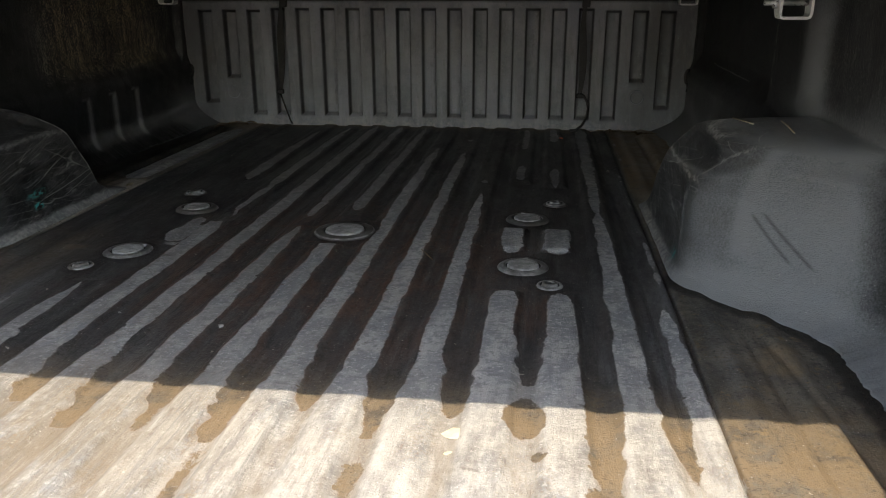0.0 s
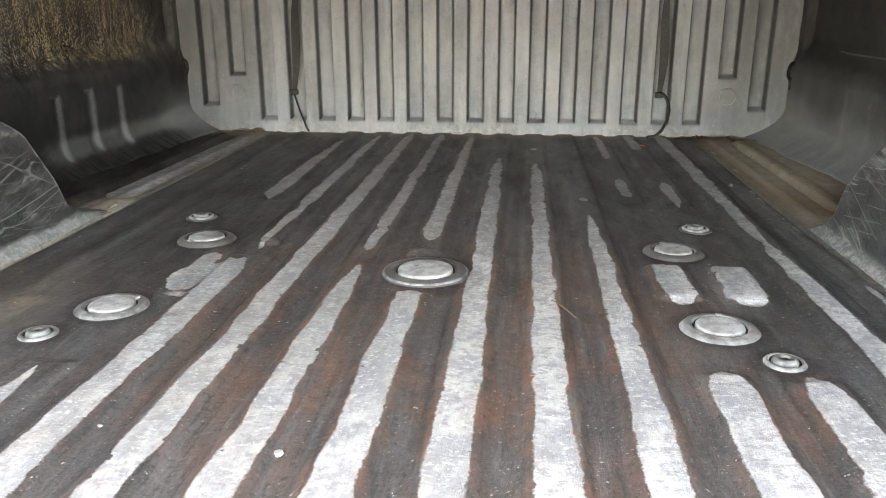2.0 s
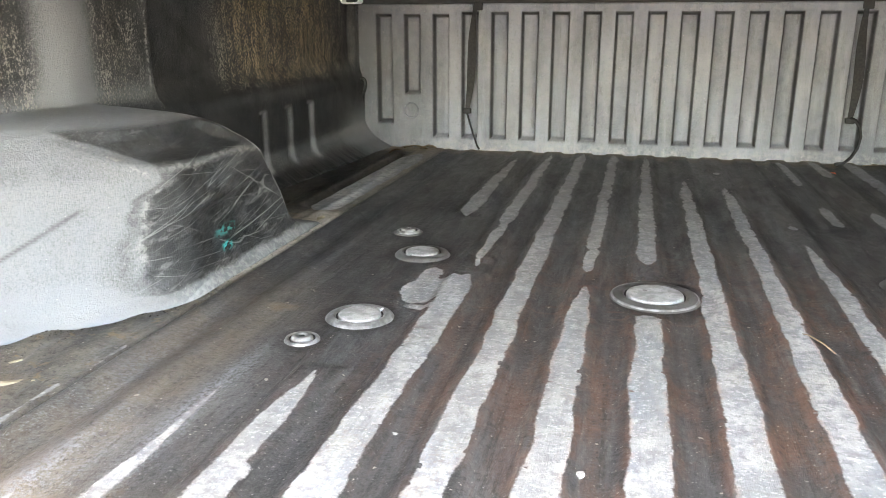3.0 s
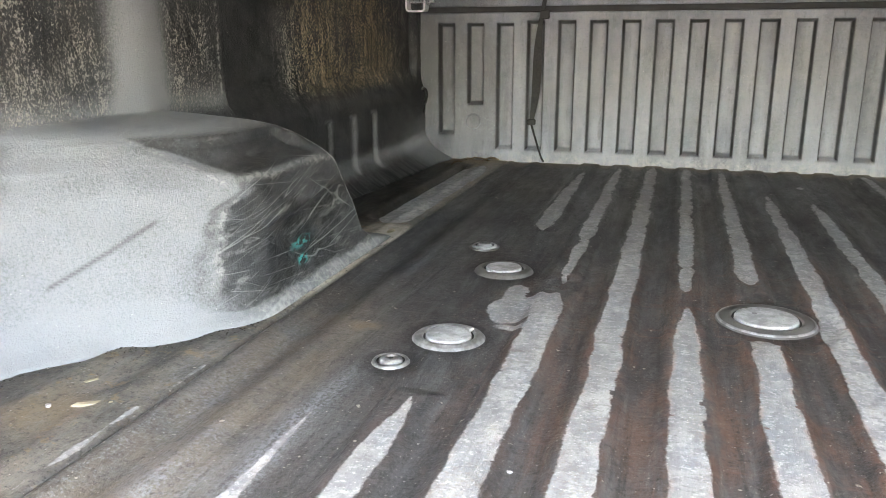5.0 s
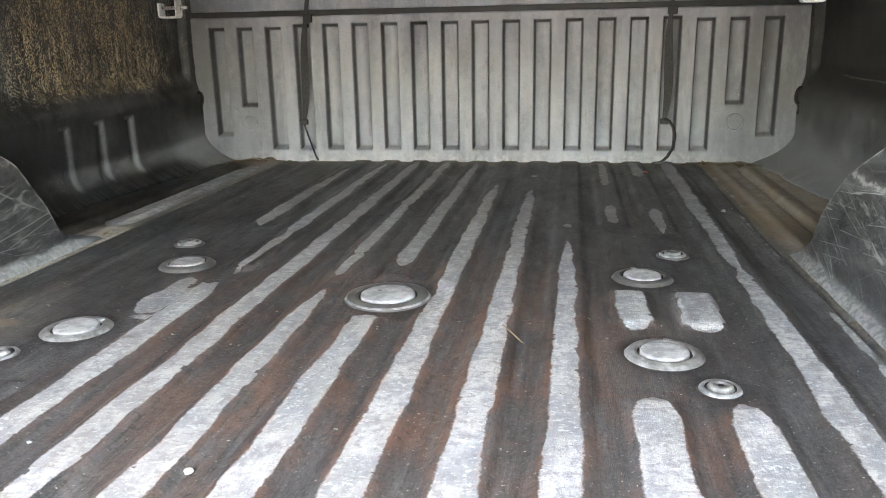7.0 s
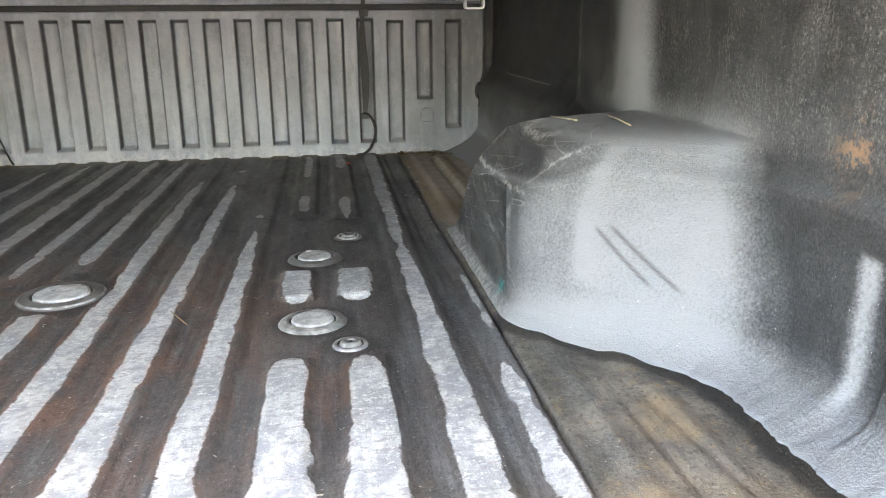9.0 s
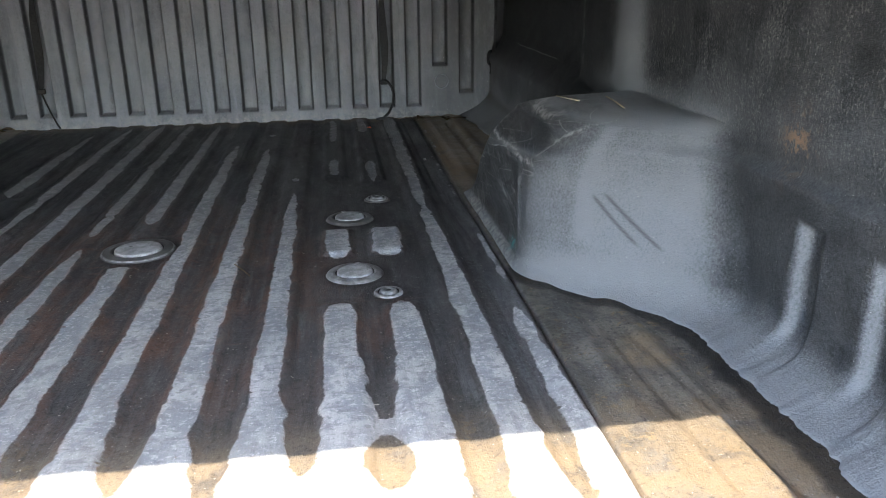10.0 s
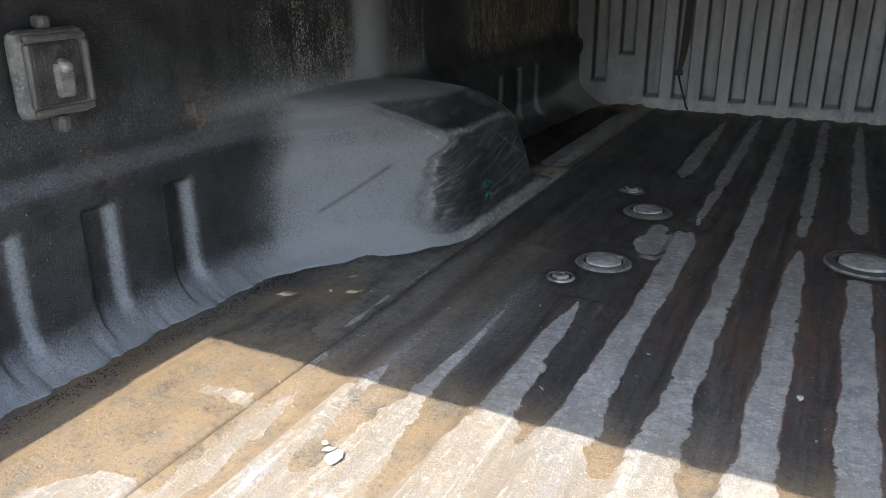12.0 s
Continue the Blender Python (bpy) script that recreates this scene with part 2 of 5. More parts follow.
def liner_material(name="sprayed_bed_liner", base=(0.020, 0.021, 0.022), powder=(0.215, 0.219, 0.224)):
    m = Nodes(name)
    grain = m.noise(520, 3, 0.6)
    pebble = m.noise(190, 3, 0.6)
    cloud = m.noise(11, 5, 0.6)
    body = m.mix(m.span(cloud, 0.35, 0.7), base, (0.034, 0.034, 0.034))
    # dust lies in clouds, on the tops of the pebbles first
    veil = m.math("ADD", m.attribute("dust"), m.math("MULTIPLY_ADD", m.noise(20, 6, 0.7), 0.5, -0.25))
    veil = m.math("ADD", veil, m.math("MULTIPLY_ADD", m.noise(290, 5, 0.82), 1.6, -0.8))
    veil = m.math("MULTIPLY", m.span(veil, 0.02, 1.0), m.span(m.attribute("dust"), 0.0, 0.2))
    body = m.mix(m.math("MULTIPLY", veil, 0.92), body, powder)
    # dried mud: fine flecks in short vertical runs, golden where it is thick
    drop = m.noise(270, 5, 0.8, m.stretch(1, 1, 0.8))
    patch = m.noise(17, 7, 0.8, m.stretch(1, 1, 0.45))
    run = m.noise(75, 4, 0.7, m.stretch(1, 1, 0.12))
    streak = m.math("ADD", m.math("MULTIPLY", drop, 0.62), m.math("ADD", m.math("MULTIPLY", patch, 0.23), m.math("MULTIPLY", run, 0.15)))
    flecks = m.math("MULTIPLY", m.span(m.attribute("dirt"), 0.0, 0.9, 0.0, 1.0), m.span(m.math("ADD", streak, m.math("MULTIPLY", m.attribute("dirt"), 0.045)), 0.55, 0.575))
    tone = m.mix(m.span(m.attribute("dirt"), 0.5, 0.95), (0.33, 0.315, 0.29), (0.42, 0.33, 0.21))
    body = m.mix(flecks, body, tone)
    darkening = m.span(m.noise(16, 6, 0.75, m.stretch(1, 1, 0.6)), 0.47, 0.60, 0, 0.7)
    body = m.mix(m.math("MULTIPLY", darkening, m.span(m.attribute("dust"), 0.35, 0.1)), body, (0.010, 0.010, 0.010))
    # scratches and scuffs
    scar = None
    for turn, scale, wide in ((14, 12, 0.0050), (-9, 10, 0.0044), (24, 15, 0.0046), (-28, 13, 0.0030)):
        away = m.math("ABSOLUTE", m.math("SUBTRACT", m.noise(scale * 1.6, 0, 0.3, m.stretch(0.3, 0.05, 1.2, turn)), 0.5))
        lines = m.math("MULTIPLY", m.span(away, wide, wide * 0.4), m.span(m.noise(19, 3, 0.6, m.stretch(1, 0.7, 1.1, turn)), 0.48, 0.56))
        scar = lines if scar is None else m.math("MAXIMUM", scar, lines)
    body = m.mix(m.math("MULTIPLY", m.attribute("scuff"), m.span(m.noise(30, 6, 0.72, m.stretch(1, 0.5, 1.2, 12)), 0.42, 0.70, 0, 0.75)), body, (0.105, 0.107, 0.108))
    smear = m.span(m.noise(60, 6, 0.75, m.stretch(1, 0.16, 1, 10)), 0.55, 0.66, 0, 0.8)
    body = m.mix(m.math("MULTIPLY", m.attribute("scuff"), smear), body, (0.20, 0.20, 0.195))
    body = m.mix(m.math("MULTIPLY", scar, m.span(m.attribute("scuff"), 0.1, 0.9, 0, 0.6)), body, (0.33, 0.33, 0.315))
    # edges rubbed through, in broken strokes, and the recess lip's painted highlight
    torn = m.math("MULTIPLY", m.attribute("edge"), m.span(m.math("ADD", m.noise(95, 6, 0.8), m.math("MULTIPLY", m.attribute("edge"), 0.14)), 0.52, 0.64))
    body = m.mix(torn, body, (0.36, 0.352, 0.335))
    body = m.mix(m.attribute("gouge"), body, (0.03, 0.03, 0.03))
    body = m.mix(m.math("MULTIPLY", m.attribute("teal"), m.span(m.noise(110, 4, 0.6, m.stretch(1, 0.5, 1)), 0.47, 0.53)), body, (0.03, 0.42, 0.40))
    body = m.mix(m.math("MULTIPLY", m.attribute("rust"), m.span(m.noise(46, 5, 0.7), 0.49, 0.58)), body, (0.27, 0.165, 0.10))
    # a few long deep scratches, down to pale undercoat
    deep = None
    for turn, scale, wide in ((11, 60, 0.0055), (-6, 55, 0.005), (21, 44, 0.004)):
        away = m.math("ABSOLUTE", m.math("SUBTRACT", m.noise(scale, 0, 0.3, m.stretch(0.04, 0.011, 1, turn)), 0.5))
        line = m.math("MULTIPLY", m.span(away, wide, wide * 0.4), m.span(m.noise(15, 3, 0.6, m.stretch(1.1, 0.45, 1.1, turn)), 0.48, 0.58))
        deep = line if deep is None else m.math("MAXIMUM", deep, line)
    body = m.mix(m.math("MULTIPLY", deep, m.span(m.attribute("scuff"), 0.3, 0.9, 0, 0.7)), body, (0.40, 0.41, 0.39))
    body = m.mix(m.span(m.noise(330, 2, 0.5), 0.72, 0.75, 0, 0.6), body, (0.45, 0.44, 0.41))
    m.bump(m.math("ADD", m.math("ADD", grain, pebble), m.math("MULTIPLY", veil, 0.5)), 0.8, 0.0018)
    return m.done(body, m.span(veil, 0, 1, 0.5, 0.85), 0.0, 0.34)


def headboard_material():
    m = Nodes("dusty_grey_headboard_plastic")
    grain = m.noise(480, 3, 0.65)
    cloud = m.noise(7, 5, 0.65)
    streak = m.noise(30, 5, 0.7, m.stretch(1, 1, 0.12))
    body = m.mix(m.span(cloud, 0.3, 0.7), (0.140, 0.146, 0.164), (0.235, 0.243, 0.271))
    body = m.mix(m.span(m.noise(9, 3, 0.6, m.stretch(1, 1, 0.15)), 0.40, 0.68, 0, 0.55), body, (0.340, 0.348, 0.382))
    body = m.mix(m.span(streak, 0.48, 0.7, 0, 0.5), body, (0.345, 0.353, 0.387))
    body = m.mix(m.span(m.noise(45, 5, 0.7, m.stretch(1, 1, 0.3)), 0.56, 0.72, 0, 0.5), body, (0.090, 0.090, 0.093))
    body = m.mix(m.span(grain, 0.45, 0.7, 0, 0.45), body, (0.330, 0.338, 0.369))
    speck = m.noise(200, 5, 0.8)
    body = m.mix(m.span(speck, 0.54, 0.72, 0, 0.5), body, (0.380, 0.378, 0.392))
    body = m.mix(m.span(speck, 0.46, 0.30, 0, 0.5), body, (0.075, 0.076, 0.083))
    body = m.mix(m.math("MULTIPLY", m.attribute("dust"), m.span(m.noise(60, 5, 0.7), 0.4, 0.65)), body, (0.360, 0.345, 0.339))
    # darker tone towards the ends of the headboard
    body = m.mix(m.math("MULTIPLY", m.attribute("darkening"), m.span(m.noise(30, 6, 0.75, m.stretch(1, 1, 0.4)), 0.25, 0.55, 0.5, 1.0)), body, (0.085, 0.086, 0.088))
    # shade on the grooves' sides and upper ends is put into the colour
    body = m.mix(m.math("MULTIPLY", m.attribute("groove_shade"), m.span(m.noise(50, 4, 0.7), 0.25, 0.5, 0.6, 1.0)), body, (0.036, 0.037, 0.040))
    m_ = m.span(m.noise(240, 2, 0.5), 0.72, 0.76, 0, 0.8)
    body = m.mix(m_, body, (0.500, 0.490, 0.488))
    m.bump(grain, 0.4, 0.001)
    return m.done(body, 0.62, 0.0, 0.4)


def plain(name, a, b, scale, rough, metal=0.0, bump=0.15, spec=0.5, fleck=None):
    """A surface of two tones, a fine grain and a little wear."""
    m = Nodes(name)
    body = m.mix(m.span(m.noise(scale, 5, 0.65), 0.35, 0.68), a, b)
    if fleck:
        body = m.mix(m.span(m.noise(scale * 7, 3, 0.6), 0.58, 0.68, 0, 0.8), body, fleck)
    m.bump(m.noise(scale * 5, 4, 0.6), bump, 0.001)
    return m.done(body, m.span(m.noise(scale * 2, 4, 0.6), 0.3, 0.7, max(rough - 0.1, 0.05), min(rough + 0.1, 1)), metal, spec)


FLOOR = floor_material()
LINER = liner_material()
HEADBOARD = headboard_material()
CAP = plain("weathered_grey_cap_plastic", (0.22, 0.22, 0.214), (0.40, 0.398, 0.387), 75, 0.72, 0.0, 0.6, 0.3, (0.16, 0.152, 0.145))
RING = plain("dull_steel_ring", (0.095, 0.088, 0.082), (0.145, 0.139, 0.133), 30, 0.48, 0.4, 0.12, 0.5, (0.09, 0.078, 0.068))
RING_BRIGHT = plain("bright_worn_steel_ring", (0.13, 0.127, 0.122), (0.35, 0.345, 0.337), 55, 0.45, 0.4, 0.15, 0.5, (0.18, 0.158, 0.135))
RUBBER = plain("black_rubber", (0.009, 0.009, 0.009), (0.019, 0.019, 0.018), 50, 0.65, 0.0, 0.3)
WEBBING = plain("black_strap_webbing", (0.012, 0.012, 0.013), (0.035, 0.034, 0.032), 180, 0.75, 0.0, 0.6)
OLD_WEBBING = plain("faded_grey_webbing", (0.10, 0.096, 0.09), (0.22, 0.21, 0.19), 140, 0.8, 0.0, 0.6)
ALUMINIUM = plain("satin_aluminium", (0.31, 0.305, 0.295), (0.40, 0.39, 0.38), 30, 0.45, 0.7, 0.06, 0.5, (0.5, 0.49, 0.47))
COVER_TOP = plain("light_painted_cover", (0.16, 0.157, 0.155), (0.19, 0.187, 0.183), 5, 0.6, 0.0, 0.03, 0.25)
COVER_UNDER = plain("bounce_cover_lining", (0.64, 0.64, 0.63), (0.72, 0.72, 0.71), 20, 0.7)
ZINC = plain("white_zinc_clamp", (0.66, 0.66, 0.64), (0.82, 0.82, 0.80), 40, 0.35, 0.2, 0.1)
STEEL = plain("galvanised_bolt", (0.45, 0.45, 0.44), (0.62, 0.62, 0.60), 80, 0.35, 0.8, 0.1)
BODY = plain("painted_bed_side", (0.09, 0.095, 0.10), (0.11, 0.115, 0.12), 6, 0.3)
LEAF = plain("dry_leaf", (0.10, 0.065, 0.035), (0.24, 0.175, 0.10), 90, 0.8, 0.0, 0.5)
STRAW = plain("dry_straw", (0.26, 0.22, 0.145), (0.42, 0.365, 0.255), 120, 0.8)
CHALK = plain("white_chips", (0.26, 0.25, 0.23), (0.40, 0.38, 0.35), 120, 0.8)
BUTTON = plain("dull_grey_button", (0.10, 0.10, 0.096), (0.23, 0.23, 0.22), 80, 0.6, 0.0, 0.6, 0.3, (0.10, 0.095, 0.09))
PLATE = plain("dusty_grey_painted_metal", (0.07, 0.07, 0.07), (0.20, 0.19, 0.17), 35, 0.6, 0.0, 0.4, 0.4, (0.26, 0.22, 0.16))
DARK_PLATE = plain("scuffed_dark_metal", (0.025, 0.025, 0.025), (0.075, 0.072, 0.066), 45, 0.5, 0.2, 0.4, 0.4, (0.16, 0.15, 0.13))
ORANGE = plain("orange_plastic", (0.65, 0.10, 0.03), (0.75, 0.16, 0.05), 90, 0.5)
MARK = plain("chalky_yellow_mark", (0.62, 0.56, 0.36), (0.74, 0.68, 0.46), 70, 0.9, 0.0, 0.3, 0.3)
GROUND = plain("pale_bounce_ground", (0.46, 0.44, 0.41), (0.55, 0.53, 0.49), 1.5, 0.85, 0.0, 0.3, 0.3, (0.22, 0.20, 0.18))


# ---- mesh helpers ----
def part(name, bm, material, parent=None, label=""):
    """Links a bmesh as one mesh object, under a thing or a part."""
    data = bpy.data.meshes.new(name)
    bm.to_mesh(data)
    bm.free()
    data.materials.append(material)
    ob = new(name, data)
    if parent:
        ob.parent = parent
    if label:
        tagged(ob, label)
    return ob


def sheet(name, xyz, material, smooth=True, fields=(), flip=False):
    """A mesh from a rows x columns x 3 array of places, with float fields on its points."""
    rows, cols = xyz.shape[:2]
    data = bpy.data.meshes.new(name)
    i = np.arange(rows * cols).reshape(rows, cols)
    quads = np.stack([i[:-1, :-1], i[:-1, 1:], i[1:, 1:], i[1:, :-1]], -1).reshape(-1, 4)
    if flip:
        quads = quads[:, ::-1]
    data.vertices.add(rows * cols)
    data.vertices.foreach_set("co", np.ascontiguousarray(xyz, np.float32).ravel())
    data.loops.add(quads.size)
    data.loops.foreach_set("vertex_index", quads.astype(np.int32).ravel())
    data.polygons.add(len(quads))
    data.polygons.foreach_set("loop_start", np.arange(0, quads.size, 4, dtype=np.int32))
    data.polygons.foreach_set("use_smooth", np.full(len(quads), smooth))
    for key, values in fields:
        data.attributes.new(key, "FLOAT", "POINT").data.foreach_set("value", np.ascontiguousarray(values, np.float32).ravel())
    data.update(calc_edges=True)
    data.validate()
    data.materials.append(material)
    return new(name, data)


def lathe(profile, steps=48, wobble=0.0, seed=0):
    """A solid of revolution about z from (radius, height) pairs."""
    bm = bmesh.new()
    rnd = random.Random(seed)
    warp = [1 + wobble * rnd.uniform(-1, 1) for _ in range(steps)]
    rings = []
    for r, z in profile:
        if r < 1e-6:
            rings.append([bm.verts.new((0, 0, z))])
        else:
            rings.append([bm.verts.new((r * w * math.cos(2 * math.pi * j / steps), r * w * math.sin(2 * math.pi * j / steps), z)) for j, w in enumerate(warp)])
    for a, b in zip(rings, rings[1:]):
        for j in range(steps):
            k = (j + 1) % steps
            if len(a) == 1:
                bm.faces.new((a[0], b[j], b[k]))
            elif len(b) == 1:
                bm.faces.new((a[j], b[0], a[k]))
            else:
                bm.faces.new((a[j], b[j], b[k], a[k]))
    bmesh.ops.recalc_face_normals(bm, faces=bm.faces)
    for f in bm.faces:
        f.smooth = True
    return bm


def block(x0, x1, y0, y1, z0, z1, bevel=0.0):
    bm = bmesh.new()
    bmesh.ops.create_cube(bm, size=1)
    for v in bm.verts:
        v.co = Vector((x0 + (v.co.x + 0.5) * (x1 - x0), y0 + (v.co.y + 0.5) * (y1 - y0), z0 + (v.co.z + 0.5) * (z1 - z0)))
    if bevel:
        bmesh.ops.bevel(bm, geom=bm.edges[:], offset=bevel, segments=2, affect="EDGES", profile=0.5)
    return bm


def ribbon(path, width, thick, across=(1, 0, 0)):
    """A flat band of real thickness along a path of places."""
    bm = bmesh.new()
    side = Vector(across).normalized()
    pts = [Vector(p) for p in path]
    last = None
    for i, p in enumerate(pts):
        go = (pts[min(i + 1, len(pts) - 1)] - pts[max(i - 1, 0)]).normalized()
        up = side.cross(go).normalized()
        wide = go.cross(up).normalized() * (width[i] if isinstance(width, (list, tuple)) else width) / 2
        ring = [bm.verts.new(p + s * wide + t * up * thick / 2) for s, t in ((-1, -1), (1, -1), (1, 1), (-1, 1))]
        if last:
            for j in range(4):
                bm.faces.new((last[j], last[(j + 1) % 4], ring[(j + 1) % 4], ring[j]))
        else:
            bm.faces.new(ring[::-1])
        last = ring
    bm.faces.new(last)
    bmesh.ops.recalc_face_normals(bm, faces=bm.faces)
    return bm


def tube(path, radius, steps=10):
    bm = bmesh.new()
    pts = [Vector(p) for p in path]
    last = None
    for i, p in enumerate(pts):
        go = (pts[min(i + 1, len(pts) - 1)] - pts[max(i - 1, 0)]).normalized()
        a = go.orthogonal().normalized()
        if last:
            a = (old - old.dot(go) * go).normalized()
        old = a
        b = go.cross(a)
        ring = [bm.verts.new(p + radius * (math.cos(2 * math.pi * j / steps) * a + math.sin(2 * math.pi * j / steps) * b)) for j in range(steps)]
        if last:
            for j in range(steps):
                bm.faces.new((last[j], last[(j + 1) % steps], ring[(j + 1) % steps], ring[j])).smooth = True
        else:
            bm.faces.new(ring[::-1])
        last = ring
    bm.faces.new(last)
    bmesh.ops.recalc_face_normals(bm, faces=bm.faces)
    return bm


def ease(v, a, b):
    t = np.clip((v - a) / (b - a), 0, 1)
    return t * t * (3 - 2 * t)


def hump(v, a, b, soft):
    """1 between a and b, falling to 0 over soft on either side."""
    return ease(v, a - soft, a + soft) * (1 - ease(v, b - soft, b + soft))


def wave(v, seed, scale):
    """A smooth random curve, -1 to 1."""
    rnd = random.Random(seed)
    total = np.zeros_like(v)
    for i in range(5):
        total += np.sin(v * scale * (1.0 + 0.83 * i) + rnd.uniform(0, 6.28)) / (1 + 0.6 * i)
    return total / 2.2


# ---- the bed: floor ----
REAR, FRONT = -1.22, 1.262
PITCH, FIRST = 0.0885, 0.078
SEAM = 0.606


def rib_x(k):
    return FIRST + PITCH * k


# bare runs on the rib tops: rib, from y, to y, half width at each end, taper at each end
RUNS = [
    (-6, -1.3, -0.395, 0.022, 0.009, 0.02, 0.14), (-5, -1.3, -0.35, 0.024, 0.016, 0.02, 0.10), (-5, 0.42, 1.12, 0.018, 0.013, 0.03, 0.3),
    (-4, -1.3, 0.03, 0.025, 0.021, 0.02, 0.09), (-4, 0.09, 0.36, 0.008, 0.010, 0.05, 0.02), (-4, 0.34, 1.2, 0.014, 0.012, 0.05, 0.2),
    (-3, -1.3, 1.24, 0.024, 0.013, 0.02, 0.1), (-2, -1.3, 0.02, 0.023, 0.016, 0.02, 0.12), (-2, 0.08, 0.22, 0.010, 0.012, 0.02, 0.03),
    (-2, 0.20, 1.24, 0.012, 0.012, 0.03, 0.1),
    (-1, -1.3, -0.07, 0.024, 0.018, 0.02, 0.012), (-1, 0.14, 1.24, 0.016, 0.010, 0.03, 0.2),
]
RUNS += [
    (0, -1.3, 0.88, 0.025, 0.011, 0.02, 0.15), (1, -1.3, 0.82, 0.025, 0.010, 0.02, 0.12), (1, 0.98, 1.02, 0.008, 0.008, 0.02, 0.02),
    (2, -1.3, 0.33, 0.025, 0.012, 0.02, 0.16), (2, 0.42, 0.46, 0.008, 0.008, 0.02, 0.02),
    (3, -1.3, -0.283, 0.025, 0.022, 0.02, 0.05), (3, -0.092, 0.075, 0.023, 0.020, 0.03, 0.03), (3, 0.47, 0.66, 0.012, 0.008, 0.02, 0.05),
    (3, 0.86, 1.22, 0.010, 0.009, 0.04, 0.04), (4, -1.3, -0.288, 0.026, 0.022, 0.02, 0.06), (4, -0.092, 0.072, 0.029, 0.026, 0.025, 0.025),
]
RUNS += [
    (4, 0.42, 0.62, 0.012, 0.009, 0.04, 0.04), (4, 0.99, 1.24, 0.012, 0.012, 0.02, 0.02), (5, -1.3, 0.20, 0.027, 0.013, 0.02, 0.10),
    (5, 0.17, 0.52, 0.010, 0.013, 0.05, 0.06), (5, 0.46, 1.24, 0.015, 0.018, 0.05, 0.05),
]
# where the paint that is left in each groove gives out towards the tailgate: groove between rib k and k + 1
GROOVE_ENDS = {-7: -0.86, -6: -0.86, -5: -0.72, -4: -0.74, -3: -0.79, -2: -0.785, -1: -0.80, 0: -0.725, 1: -0.77, 2: -0.715, 3: -0.625, 4: -0.865, 5: -0.81}


PUCKS = ((-0.376, 0.132), (-0.378, -0.172), (0.369, 0.131), (0.369, -0.170))
ANCHORS = ((0.430, 0.266), (0.416, -0.258), (-0.420, -0.262), (-0.440, 0.266))


def floor_height(X, Y):
    """The pressed shape of the floor: ribs, level pads, seam crease and side aprons."""
    a = np.abs(X)
    near = np.round((X - FIRST) / PITCH)
    off = np.abs(X - (FIRST + PITCH * near))
    ribs = -0.007 * ease(off, 0.020, 0.034)
    sides = np.where(a < SEAM, -0.006 + 0.0045 * np.cos((a - 0.525) * 82) * ease(a, 0.49, 0.52), -0.004 + 0.005 * hump(a, 0.715, 0.745, 0.012) + 0.003 * hump(a, 0.645, 0.665, 0.01) - 0.011 * hump(a, 0.700, 0.716, 0.005) * hump(Y, 0.42, 1.1, 0.03))
    Z = np.where((near >= -5) & (near <= 5), ribs, sides)
    # level pads round the hitch pucks, and the pressed flat round the middle one
    for k, y0, y1 in ((3, -0.292, 0.46), (4, -0.300, 0.43), (-5, -0.33, 0.43), (-4, 0.05, 0.12)):
        pad = hump(Y, y0, y1, 0.014) * (np.abs(X - rib_x(k)) < PITCH / 2)
        keep = hump(Y, -0.075, 0.060, 0.008) if k in (3, 4) else 0
        Z = np.where(pad > 0, Z * (1 - pad) - 0.0065 * pad * (1 - keep) + Z * pad * keep, Z)
    for spots, r in ((((0.0, 0.0),), 0.078), (PUCKS, 0.052), (ANCHORS, 0.034)):
        for px, py in spots:
            flat = 1 - ease(np.hypot(X - px, Y - py), r, r + 0.02)
            Z = Z * (1 - flat) - 0.0058 * flat
    crease = hump(Y, -1.3, -0.44, 0.03) * (np.exp(-(((X - 0.693 + 0.03 * (Y + 0.55)) / 0.005) ** 2)) + np.exp(-(((X - 0.728 + 0.10 * (Y + 0.57)) / 0.006) ** 2)))
    Z = Z - 0.0035 * crease + 0.0015 * (np.sin(X * 7 + 1) * np.sin(Y * 5))
    return Z - 0.007 * np.exp(-(((a - SEAM - 0.002) / 0.0022) ** 2)) + 0.002 * ease(a, SEAM + 0.004, SEAM + 0.01)


